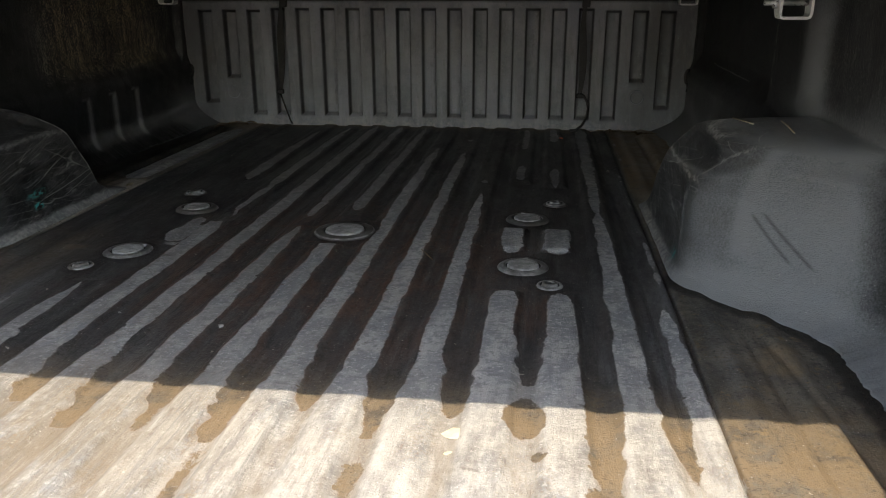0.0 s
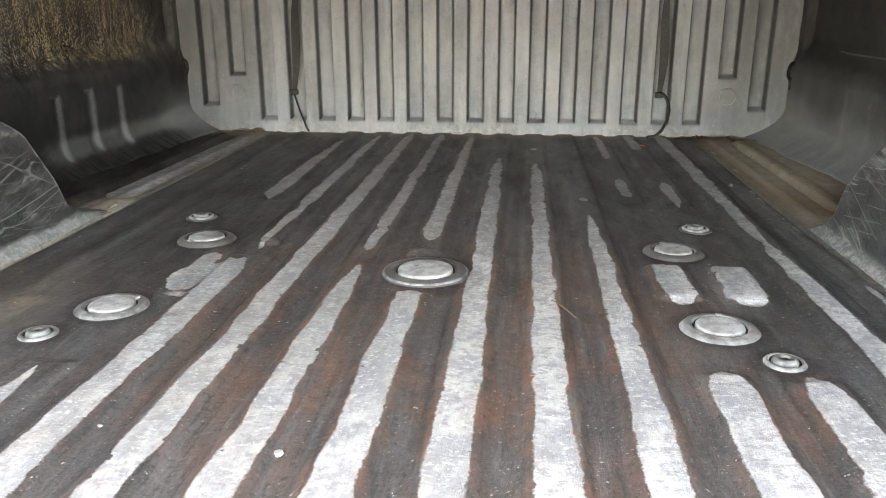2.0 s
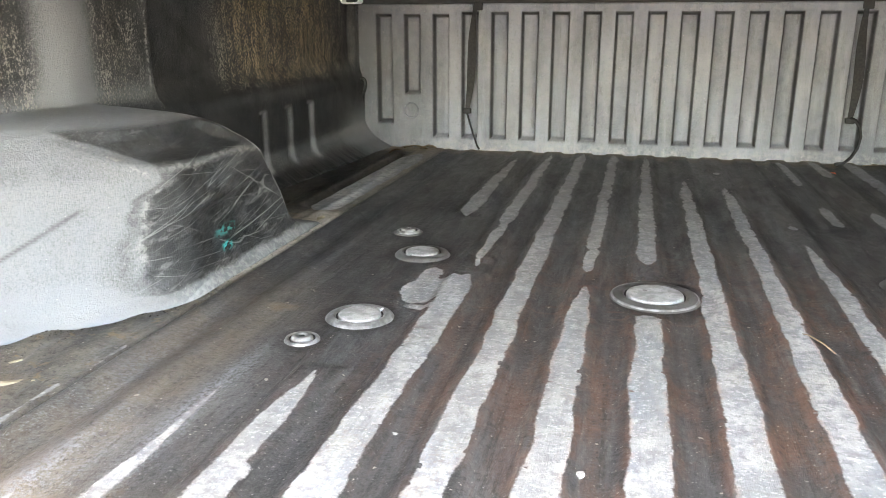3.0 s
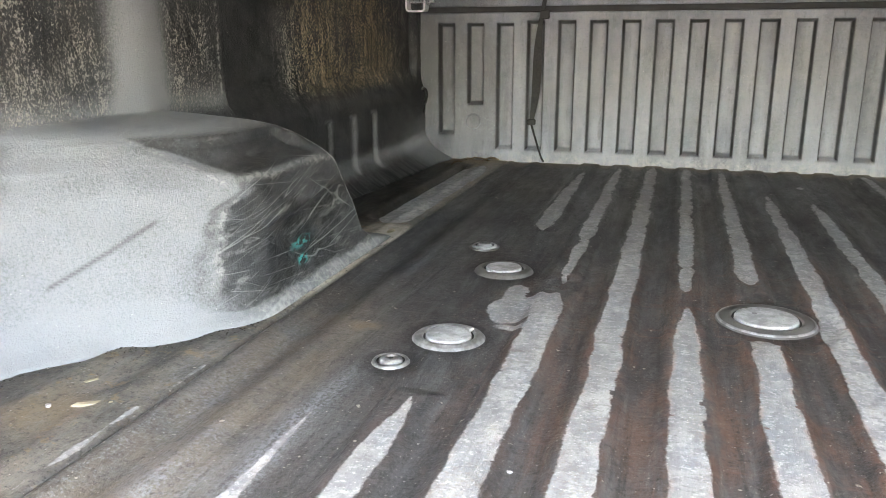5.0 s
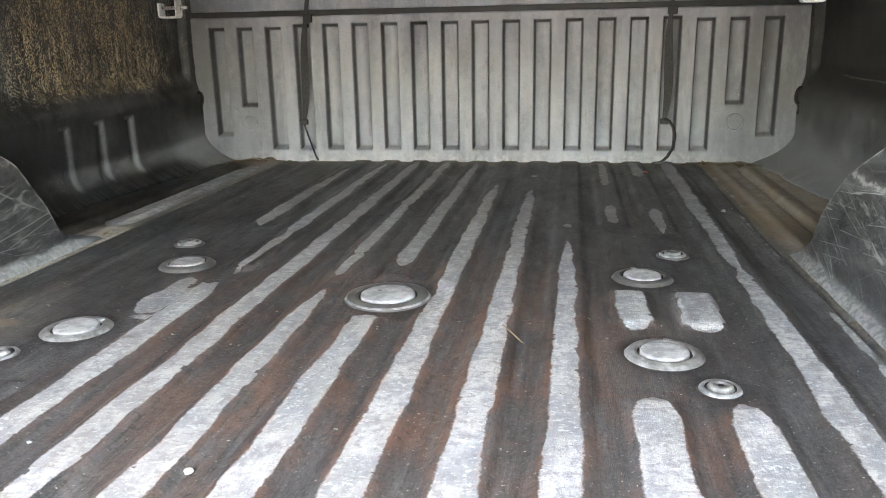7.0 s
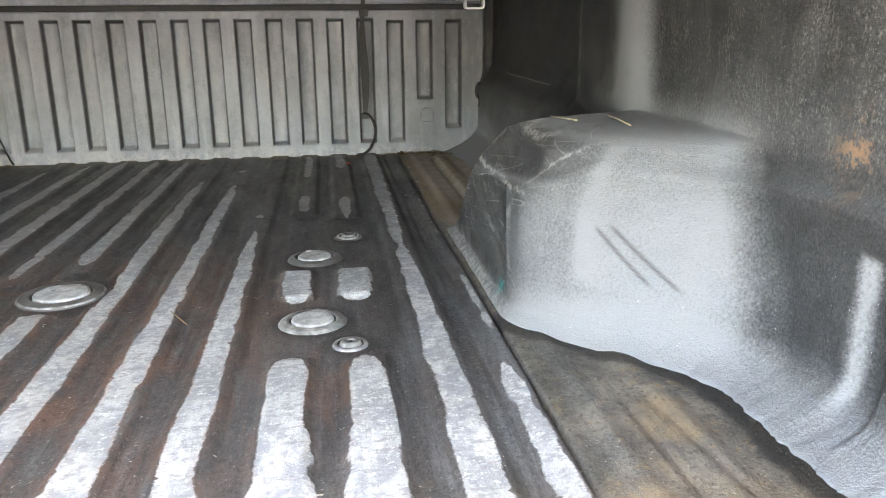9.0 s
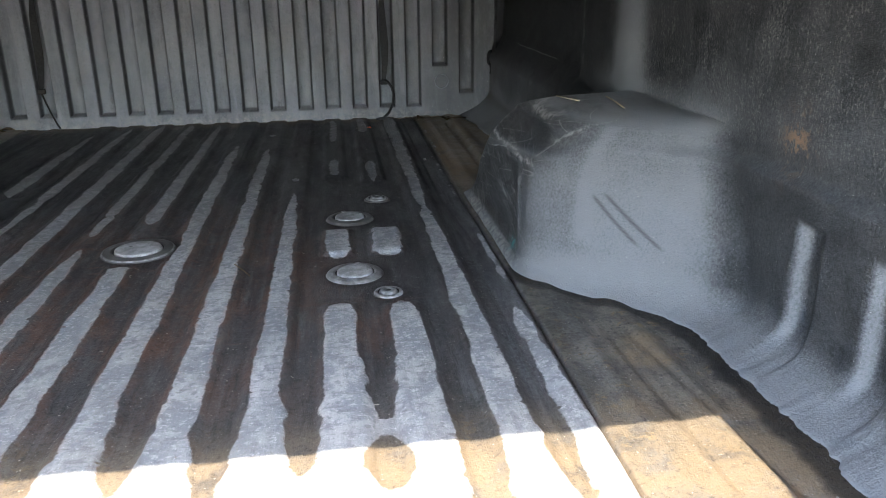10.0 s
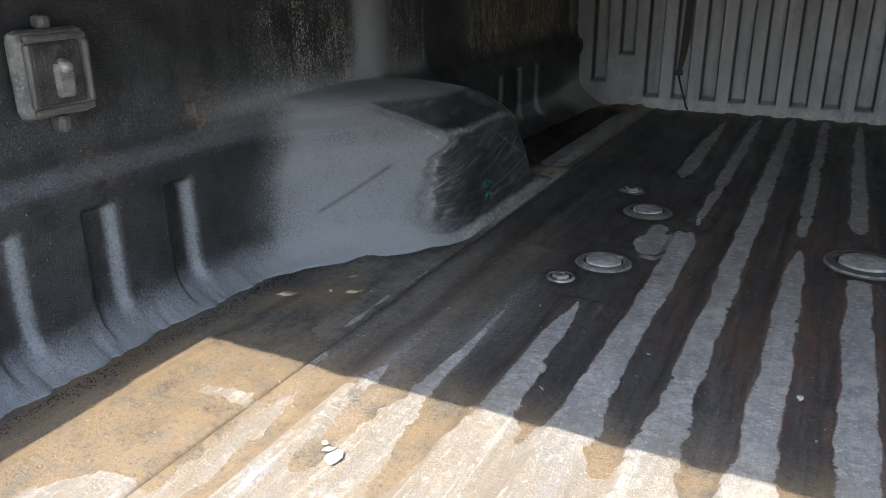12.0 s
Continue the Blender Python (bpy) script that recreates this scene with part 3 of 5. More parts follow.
def floor():
    fine = [SEAM + d for d in (-0.004, -0.001, 0.0005, 0.002, 0.0035, 0.005, 0.008)]
    x = np.unique(np.round(np.concatenate([np.linspace(-0.885, 0.885, 443), fine, [-v for v in fine]]), 5))
    y = np.linspace(REAR, FRONT, 415)
    X, Y = np.meshgrid(x, y)
    a = np.abs(X)
    Z = floor_height(X, Y)
    # signed depth of the bare patches
    worn = np.full_like(X, -0.05)
    for i, (k, y0, y1, w0, w1, t0, t1) in enumerate(RUNS):
        f = np.clip((Y - y0) / (y1 - y0), 0, 1)
        half = w0 + (w1 - w0) * f + 0.0017 * wave(Y, i, 26) + 0.0030 * ease(Y, -0.1, 0.5) - (0.0015 if k <= -3 else -0.0008) * (1 - ease(Y, -0.3, 0.0))
        half = half * np.sqrt(np.clip((Y - y0) / t0, 0, 1)) * np.sqrt(np.clip((y1 - Y) / t1, 0, 1))
        mid = rib_x(k) + 0.002 * wave(Y, i + 40, 17)
        worn = np.maximum(worn, np.where((Y > y0) & (Y < y1), half - np.abs(X - mid), np.maximum(-0.05, -np.maximum(y0 - Y, Y - y1) - 0.002)))
    for k, end in GROOVE_ENDS.items():
        end += 0.02
        mid = rib_x(k) + PITCH / 2
        inside = np.abs(X - mid) <= PITCH / 2
        left = 0.024 * np.sqrt(np.clip((Y - end) / 0.16, 0, 1)) + 0.005 * wave(Y, k + 90, 40) * (Y - end < 0.25)
        bare = np.where(Y < end, 0.012, np.abs(X - mid) - left)
        use = inside & (Y < end + 0.16)
        worn = np.where(use, np.maximum(worn, bare), worn)
    # a spill of bare metal beside the left-hand pucks, slivers along the seams, patches on the left apron
    def blot(x0, y0, rx, ry, seed):
        turn = np.arctan2((Y - y0) / ry, (X - x0) / rx)
        r = np.hypot((X - x0) / rx, (Y - y0) / ry)
        return (1 + 0.22 * wave(turn, seed, 1.0) - r) * min(rx, ry)

    for b in ((-0.325, -0.045, 0.045, 0.055, 1), (-0.335, 0.02, 0.018, 0.05, 2), (-0.31, -0.115, 0.03, 0.012, 3), (-0.30, -0.02, 0.03, 0.05, 4),
              (-0.637, -0.762, 0.046, 0.013, 6), (-0.64, -1.02, 0.07, 0.10, 8),
              (0.70, -0.96, 0.05, 0.07, 9), (-0.60, -0.645, 0.007, 0.022, 10)):
        worn = np.maximum(worn, blot(*b))
    for b in ((0.384, -0.685, 0.024, 0.038, 21), (0.036, -0.845, 0.006, 0.03, 22), (0.212, -0.83, 0.004, 0.02, 23), (0.47, -0.84, 0.018, 0.03, 24), (0.40, -0.76, 0.005, 0.007, 25)):
        worn = np.minimum(worn, -blot(*b))
    for x0, y0, y1, half, seed in ((0.589, -1.25, -0.34, 0.013, 1), (-0.518, -1.25, -0.60, 0.009, 11), (-0.580, -1.25, -0.70, 0.012, 12), (0.598, -0.25, 0.0, 0.006, 2), (-0.620, -0.60, -0.44, 0.004, 3), (-0.615, -0.40, -0.31, 0.003, 4),
                                   (0.598, 0.2, 0.62, 0.003, 5), (-0.660, 0.365, 1.12, 0.036, 6), (-0.655, -0.20, 0.30, 0.007, 7), (0.618, 0.62, 1.15, 0.004, 8)):
        grow = half * (1 + 0.8 * ease(-Y, 0.55, 0.9)) if seed == 1 else half
        end = np.sqrt(np.clip((Y - y0) / 0.05, 0, 1) * np.clip((y1 - Y) / 0.08, 0, 1))
        worn = np.maximum(worn, np.where((Y > y0) & (Y < y1), grow * end + 0.003 * wave(Y, seed + 7, 33) - np.abs(X - x0), -0.05))
    rust = np.exp(-(((X - 0.12) / 0.26) ** 2)) * np.exp(-(((Y + 0.20) / 0.36) ** 2)) + 0.55 * np.exp(-(((X + 0.12) / 0.3) ** 2)) * np.exp(-(((Y + 0.12) / 0.42) ** 2))
    rust += 0.7 * np.exp(-(((X - 0.388) / 0.03) ** 2) - (((Y + 0.36) / 0.07) ** 2))
    rust = np.clip(rust + 0.04, 0, 1)
    # mud on the side aprons, and a browner tone towards the rear
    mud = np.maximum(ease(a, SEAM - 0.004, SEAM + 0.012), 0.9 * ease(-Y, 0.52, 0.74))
    # black wedge ahead of the left well, dark strip along the rear feet
    black_patch = (1.8 * ease(-X, 0.678, 0.692) * hump(Y, 0.36, 1.16, 0.03) + 0.75 * ease(a, 0.775, 0.80) * ease(-Y, 0.25, 0.4)) * (0.75 + 0.25 * wave(Y + X, 3, 12))
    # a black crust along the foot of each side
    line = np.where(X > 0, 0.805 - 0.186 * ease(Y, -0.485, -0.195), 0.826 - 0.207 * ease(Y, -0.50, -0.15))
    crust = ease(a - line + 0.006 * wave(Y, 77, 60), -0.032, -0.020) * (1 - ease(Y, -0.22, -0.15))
    black_patch = np.maximum(np.where(X < 0, 0.55, 1.0) * black_patch, np.where(X < 0, 0.3, 0.8) * crust)
    # black halo round the pucks and anchors
    for px, py, r in [(x, y, 0.052) for x, y in PUCKS] + [(0.012, 0.0, 0.070)] + [(x, y, 0.031) for x, y in ANCHORS]:
        turn = np.arctan2(Y - py, X - px)
        ring = np.hypot(X - px, Y - py) - r * (1 + 0.10 * wave(turn, int(1000 * abs(px + py)), 1.0))
        black_patch = np.maximum(black_patch, 0.5 * (1 - ease(ring, 0.0, 0.013)))
    # tan and silt rise at the rear: the sunlit strip's tone put into colour
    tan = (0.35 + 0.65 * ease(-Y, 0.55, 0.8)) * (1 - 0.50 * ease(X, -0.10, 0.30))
    silt_and_light = 0.9 * ease(X, SEAM, SEAM + 0.02) * ease(Y, 0.25, 0.5) + 0.45 * ease(Y, 1.16, 1.24) + 0.5 * ease(-X, SEAM, SEAM + 0.02) * ease(Y, 1.05, 1.2)
    silt_and_light += 0.75 * ease(-Y, 0.58, 0.72)
    powder = hump(-X, SEAM + 0.006, 0.66, 0.004) * hump(Y, -0.08, 0.34, 0.07) + 0.8 * hump(-X, SEAM + 0.006, 0.69, 0.006) * hump(Y, 0.24, 0.36, 0.02) + 0.5 * hump(-X, 0.612, 0.70, 0.01) * ease(Y, 0.40, 0.6)
    # left floor lightened: its grey sheen is put into the colour
    silt_and_light += 0.2 * hump(-X, 0.48, 0.60, 0.02) * (1 - ease(Y, -0.25, 0.1))
    powder += 0.9 * ease(X, SEAM + 0.02, SEAM + 0.05) * ease(Y, 0.42, 0.62) + 0.5 * ease(X, SEAM, 0.64) * hump(Y, 0.22, 0.38, 0.03)
    powder += 0.10 * hump(-X, 0.43, 0.60, 0.03) * hump(Y, -0.62, -0.12, 0.12)
    # paler towards the right of the rear
    rear_pale = ease(-Y, 0.58, 0.76) * ease(X, -0.25, 0.2)
    # mask for that painted relief
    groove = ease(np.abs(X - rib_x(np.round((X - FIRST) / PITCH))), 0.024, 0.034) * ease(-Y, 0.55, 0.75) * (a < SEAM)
    # rubbed grey bands beside the left seam, their sheen painted in, a little along the right one
    polish = np.zeros_like(X)
    for x0, y0, y1, wide, much in ((-0.452, -0.62, -0.30, 0.016, 0.9), (-0.492, -0.80, -0.50, 0.014, 0.6), (-0.518, -0.85, -0.44, 0.018, 0.8), (-0.572, -0.85, -0.20, 0.020, 0.55), (-0.588, -0.85, -0.42, 0.013, 0.8), (-0.628, -0.52, -0.30, 0.014, 0.5),
                                   (0.560, -0.60, -0.05, 0.020, 0.30), (0.600, -0.40, 0.5, 0.010, 0.4), (0.640, -0.62, -0.30, 0.016, 0.30), (-0.335, -0.30, -0.05, 0.03, 0.35), (-0.43, -0.36, -0.25, 0.02, 0.35)):
        polish = np.maximum(polish, much * np.exp(-(((X - x0 - 0.004 * wave(Y, int(900 + 1000 * x0), 9)) / wide) ** 2)) * hump(Y, y0, y1, 0.10))
    for px, py, rx, ry, much in ((0.714, -0.515, 0.030, 0.035, 0.8), (0.724, -0.480, 0.026, 0.022, 0.6), (0.690, -0.585, 0.020, 0.030, 0.5), (0.650, -0.640, 0.030, 0.03, 0.6), (-0.70, -0.47, 0.04, 0.05, 0.5), (-0.75, -0.52, 0.04, 0.05, 0.5), (-0.492, -0.159, 0.022, 0.020, 0.7)):
        silt_and_light = np.maximum(silt_and_light, much * np.exp(-((((X - px) / rx) ** 2 + ((Y - py) / ry) ** 2) ** 1.5)))
    ob = sheet("floor", np.stack([X, Y, Z], -1), FLOOR, True, (("worn", worn), ("rust", rust), ("mud", mud), ("tan", tan), ("black_patch", np.clip(black_patch, 0, 1)), ("silt_and_light", np.clip(silt_and_light, 0, 1)), ("powder", np.clip(powder, 0, 1)), ("rear_pale", rear_pale), ("polish", polish), ("groove", groove), ("far_end", (0.15 + 0.85 * ease(Y, 0.0, 0.9)) * (X > -SEAM))))
    return tagged(ob, "ribbed steel truck bed floor, dark paint worn to pale metal on the ribs", "bed floor", kind="structure")


floor()


# ---- the bed: side walls with wheel wells ----
def wall(side, name):
    """One inner side of the bed, pressed in one piece with its wheel well, from the floor to the rail."""
    y = np.unique(np.concatenate([np.linspace(REAR, FRONT, 620), np.linspace(-0.26, 0.30, 260)]))
    z = np.concatenate([np.linspace(-0.006, 0.13, 60), np.linspace(0.1315, 0.262, 80), np.linspace(0.266, 0.480, 44)])
    Y, Zs = np.meshgrid(y, z)
    step = 0.172 if side < 0 else 0.315
    # upper wall, recessed panel ahead of the wheel, rolled pillar over it
    ry = np.maximum(np.maximum(step + 0.07 - Y, Y - 1.15), 0)
    frame_in = np.hypot(ry, 0.9 * np.maximum(0.275 - Zs, 0))
    upper = 0.882 + 0.024 * (1 - ease(frame_in, 0.058, 0.070)) * ease(Zs, 0.205, 0.275)
    mid = -0.052 if side < 0 else 0.030
    broad = 0.062 if side < 0 else 0.075
    upper -= 0.012 * np.exp(-(((Y - mid) / broad) ** 2))
    # lower wall stands proud below a ledge, with upright swages
    ledge = 0.205 + 0.010 * ease(-Y, 0.3, 0.5)
    lower = 0.868 * np.ones_like(Y)
    for at in (-0.557, -0.690, -0.824, -0.958, 0.575, 0.71, 0.845):
        deep, wide, ramp = (0.017, 0.042, 0.0085) if at < 0 else (0.011 if side < 0 else 0.003, 0.034, 0.007)
        lower += deep * ease(Y, at - wide - 0.004, at - wide + 0.003) * (1 - np.clip((Y - at + ramp) / (2 * ramp), 0, 1)) * hump(Zs, -0.05, 0.172, 0.007)
    face = lower + (upper - lower) * ease(Zs, ledge - 0.008 - 0.02 * ease(Y, 0.2, 0.4), ledge + 0.012 + 0.03 * ease(Y, 0.2, 0.4))
    # the sweep of the wall's foot into the floor
    foot = 0.826 - (0.020 if side > 0 else 0.0) * ease(-Y, 0.1, 0.3) - (0.035 if side > 0 else 0.02) * ease(Y, 0.50, 1.0) - 0.022 * ease(Y, 0.95, 1.27) + 0.006 * wave(Y, 5 if side > 0 else 9, 21) + 0.0035 * wave(Y, 6, 88) + 0.0018 * wave(Y, 7, 240)
    rise = 0.085 - 0.02 * ease(Y, 0.2, 0.5) + 0.02 * ease(Y, 0.9, 1.25)
    sweep = np.clip(1 - Zs / rise, 0, 1) ** (2.2 + 1.6 * ease(-Y, 0.25, 0.45))
    face = face - (face - foot) * sweep
    # the post beside the tailgate opening stands in
    face = face - np.maximum(face - 0.747, 0) * (1 - ease(Y, -1.175, -1.135))
    # wheel well: flank leaning out, rounded top, upright front, long sloping rear
    top = 0.2485
    h = np.clip(Zs / top, 0, 1)
    crease = 0.172 if side < 0 else 0.154
    flank = np.interp(Zs, [0.0, 0.014, 0.03, crease - 0.006, crease, 0.214, 0.226, 0.235, 0.242, 0.2485], [0.619, 0.631, 0.637, 0.6545, 0.657, 0.687, 0.703, 0.738, 0.79, 0.890]) + 0.004 * wave(Y, 3, 9) * h
    # a dished facet above the crease, and dents pressed into the flank
    if side > 0:
        flank += 0.011 * hump(Zs, crease + 0.016, 0.216, 0.012) * hump(Y + 1.0 * (Zs - 0.2), -0.20, 0.10, 0.025)
        flank -= 0.003 * np.exp(-(((Y + 0.13 - 0.9 * (Zs - 0.08)) / 0.010) ** 2)) * hump(Zs, 0.03, 0.14, 0.02)
    else:
        flank += 0.018 * hump(Zs, crease + 0.014, 0.220, 0.010) * hump(Y + 1.2 * (Zs - 0.2), -0.185, 0.04, 0.02)
        flank += 0.004 * np.exp(-(((Y - 0.03) / 0.05) ** 2 + ((Zs - 0.10) / 0.03) ** 2)) - 0.004 * np.exp(-(((Zs - 0.118 - 0.1 * Y) / 0.006) ** 2)) * hump(Y, -0.12, 0.1, 0.04)
    back = ease(Y, (-0.485 if side > 0 else -0.50) + 0.13 * h ** 2, (-0.195 if side > 0 else -0.15) + 0.09 * h)
    round_off = 0.030
    front_edge = np.interp(Zs, [0.0, 0.015, 0.035, 0.08, 0.12, 0.15, 0.18, 0.212, 0.233, 0.2485], [0.30, 0.275, 0.262, 0.252, 0.22, 0.187, 0.160, 0.120, 0.062, -0.01])
    if side < 0:
        front_edge = np.interp(Zs, [0.0, 0.015, 0.035, 0.085, 0.135, 0.16, 0.185, 0.21, 0.232, 0.2485], [0.30, 0.232, 0.206, 0.190, 0.160, 0.146, 0.120, 0.078, 0.035, -0.02])
    nose = np.sqrt(np.clip(1 - np.clip((Y - front_edge + round_off) / round_off, 0, 1) ** 2.2, 0, 1))
    bulge = np.maximum(face - flank, 0) * back * nose * (Zs < top)
    X = face - bulge
    X += 0.0012 * wave(Y * 3 + Zs * 5, 21, 6)
    inside = np.clip(bulge / 0.16, 0, 1)
    # dust and wear; the wells' rear sides carry dust with their sheen painted in
    skin = np.clip(bulge / 0.03, 0, 1)
    if side < 0:
        split = np.interp(Zs, [0.0, 0.03, 0.10, 0.138, 0.157, 0.180, 0.226, 0.25], [-0.235, -0.235, -0.215, -0.190, -0.153, -0.145, -0.205, -0.24]) + 0.006 * wave(Zs, 4, 70)
        loose = 0.006 + 0.034 * (1 - ease(Zs, 0.06, 0.12))
        gone = ease(Y, split - loose, split + loose)
    else:
        split = np.interp(Zs, [0.0, 0.04, 0.11, 0.154, 0.20, 0.25], [-0.19, -0.17, -0.115, -0.14, -0.17, -0.18]) + 0.006 * wave(Zs, 8, 60)
        gone = ease(Y, split - 0.07, split + 0.04)
    dust = skin * (1 - gone) * (0.82 - 0.22 * ease(Zs, 0.15, 0.225)) * ease(Y, -0.47, -0.36)
    if side > 0:
        dust *= 1 - 0.22 * ease(Y - 0.36 * (Zs - 0.12), -0.275, -0.235)
    dust += 0.07 * ease(Zs, 0.22, 0.26) * (1 - 0.9 * hump(Y, 0.30, 1.05, 0.05) * (side > 0)) + 0.10 * (1 - inside) * (ease(Y, 0.1, 0.3) if side < 0 else 1.2 * ease(-Y, 0.1, 0.3))
    dust += 0.45 * inside * ease(Zs, 0.218, 0.238) * (1 - (0.92 if side < 0 else 0.5) * gone) + (0.19 if side > 0 else 0.10) * inside * gone
    if side > 0:
        dust += inside * gone * (0.5 * np.exp(-(((Zs - crease + 0.1 * Y) / 0.005) ** 2)) + 0.25 * np.exp(-(((Zs - 0.238) / 0.006) ** 2)))
        dust += 0.6 * np.exp(-(((Y - split - 0.015) / 0.011) ** 2)) * inside * hump(Zs, 0.035, 0.13, 0.015)
    else:
        # worn edges of the well: its crease, its front corner, its top and a pale skirt at its foot
        dust += inside * gone * (0.35 * np.exp(-(((Zs - crease - 0.001) / 0.005) ** 2)) * (1 - ease(Y, 0.07, 0.13)) + 0.5 * np.exp(-(((Zs - 0.236) / 0.005) ** 2)))
        dust += 0.75 * inside * (1 - ease(Zs, 0.010 + 0.004 * wave(Y, 31, 30), 0.018 + 0.005 * wave(Y, 32, 44))) * hump(Y, -0.32, 0.25, 0.03)
        dust += 0.5 * np.exp(-(((Y - split - 0.012) / 0.010) ** 2)) * inside * hump(Zs, 0.04, 0.16, 0.02)
    if side > 0:
        dust += 0.45 * np.exp(-(((Y + 0.258 - 0.36 * (Zs - 0.12)) / 0.009) ** 2)) * inside * ease(Zs, 0.05, 0.1)
    dust += 0.95 * np.exp(-(((Y - mid) / broad) ** 4)) * ease(Zs, 0.22, 0.27) * (1 - 0.25 * ease(Zs, 0.3, 0.5))
    dust += ((0.45 if side < 0 else 0.24) * (1 - 0.8 * ease(Y, 0.1, 0.3))) * hump(Zs, ledge - 0.01, ledge + 0.012, 0.012) * (1 - inside) + 0.14 * hump(Zs, 0.24, 0.30, 0.05) * ease(-Y, 0.1, 0.4)
    dust += 0.7 * (1 - ease(Zs, 0.005, 0.06)) * (1 - ease(Y, -0.30, -0.15)) + (0.85 * (1 - ease(Zs, 0.02, 0.14)) if side > 0 else 0.45 * hump(Zs, 0.030 + 0.005 * wave(Y, 12, 25), 0.075, 0.012)) * ease(Y, 0.4, 0.6)
    # swage ramps facing the rear are painted pale, as lit faces
    for at in (-0.557, -0.690, -0.824, -0.958, 0.575, 0.71, 0.845):
        dust += (0.6 if at < 0 else 0.38 if side < 0 else 0.05) * np.exp(-(((Y - at) / (0.006 if at < 0 else 0.005)) ** 4)) * hump(Zs, 0.03, 0.172, 0.012)
    dust += 0.09 * (1 - inside) * hump(Y, -1.3, -0.35, 0.1) * (Zs < 0.2)
    dust += 0.5 * (1 - ease(Zs, 0.0, 0.022)) * inside * (side > 0) + 0.35 * ease(Y, 1.0, 1.15) * (1 - ease(Zs, 0.06, 0.16))
    # dust settled on top of the well and blown up the wall over it
    over = hump(Y, -0.50 if side < 0 else -0.34, 0.20, 0.08)
    dust += 0.9 * ease(Zs, 0.224, 0.234) * (Zs < 0.2487) * back * ease(nose, 0.2, 0.8)
    dust += over * (0.45 * (1 - inside) * np.exp(-(((Zs - 0.250) / 0.022) ** 2)) * (Zs > 0.2) + 0.07 * (1 - inside) * np.exp(-(((Zs - 0.27) / 0.06) ** 2)))
    dust += 0.3 * ease(Y, 0.98, 1.12) * (1 - ease(Zs, 0.05, 0.17))
    if side > 0:
        dust += (0.42 + 0.22 * wave(Y + 0.6 * Zs, 71, 14)) * ease(Y, 0.34, 0.55) * (1 - ease(Zs, 0.16, 0.235))
    if side < 0:
        dirt = ease(Zs, 0.20, 0.25) * (1 - 0.75 * ease(-Y, 0.25, 0.5)) * (0.62 + 0.38 * hump(Y, 0.50, 1.05, 0.14)) * (1 - 0.75 * hump(Y, 0.15, 0.40, 0.05)) * (1 - 0.4 * ease(Y, 1.14, 1.22))
    else:
        dirt = ease(Zs, 0.20, 0.26) * 0.36 * (1 - ease(Y, 0.12, 0.22))
    clean = (1 - ease(frame_in, 0.056, 0.068)) * ease(Zs, 0.222, 0.245) * (1.0 if side > 0 else 0.35 * (1 - ease(Y, 0.35, 0.5)))
    dust *= 1 - 0.9 * clean
    dirt = dirt * (1 - clean) * (1 - skin) * (1 - np.exp(-(((Y - mid) / broad) ** 4)))
    scuff = inside * gone + 0.10
    if side > 0:
        scuff *= 1 - 0.45 * hump(Zs, crease + 0.01, 0.226, 0.008) * gone
    else:
        scuff *= 0.55 * (1 - 0.5 * hump(Zs, crease + 0.008, 0.228, 0.008) * gone)
    teal = 1.0 * np.exp(-(((Y + 0.04) / 0.013) ** 4 + ((Zs - 0.040) / 0.006) ** 4)) + 0.45 * np.exp(-(((Y + 0.035) / 0.030) ** 4 + ((Zs - 0.064) / 0.007) ** 4)) * (side < 0)
    # edges of the well rubbed through: its front corner, the rim of the dished facet, the crease below it
    edge = np.exp(-(((Y - front_edge + 0.026) / 0.006) ** 2)) * hump(Zs, 0.03, 0.225, 0.02) * 0.9
    back_rim = np.interp(Zs, [0.13, 0.16, 0.20, 0.24], [-0.13, -0.135, -0.165, -0.215] if side > 0 else [-0.14, -0.155, -0.19, -0.225])
    edge = np.maximum(edge, 0.55 * np.exp(-(((Y - back_rim) / 0.006) ** 2)) * hump(Zs, crease - 0.005, 0.232, 0.006))
    edge = np.maximum(edge, (0.85 if side > 0 else 0.45) * np.exp(-(((Zs - crease - 0.004 * wave(Y, 51, 40)) / 0.0045) ** 2)) * hump(Y, -0.15, 0.19, 0.02))
    edge = np.maximum(edge, 0.9 * np.exp(-(((Zs - 0.226 - 0.01 * wave(Y, 52, 25)) / 0.007) ** 2)) * hump(Y, -0.12, 0.06, 0.03) * (side > 0))
    edge = np.maximum(edge, 0.5 * np.exp(-(((Y - split - 0.018) / 0.006) ** 2)) * hump(Zs, 0.05, crease - 0.01, 0.02))
    edge = np.maximum(edge, 0.5 * inside * (1 - ease(Zs, 0.006, 0.022)) * hump(Y, -0.2, 0.22, 0.04))
    # second term paints a highlight along the recessed panel's lip
    edge = edge * inside + (0.55 * np.exp(-(((Y - step + 0.010) / 0.005) ** 2)) * ease(Zs, 0.24, 0.27)) * (1 - inside)
    if side > 0:
        edge = np.maximum(edge, 0.9 * np.exp(-(((Zs - 0.2465 - 0.007 * (Y - 0.55) - 0.0012 * wave(Y, 61, 30)) / 0.0016) ** 2)) * hump(Y, 0.55, 1.0, 0.02))
    # two long gouges across the dust
    gouge = np.zeros_like(Y)
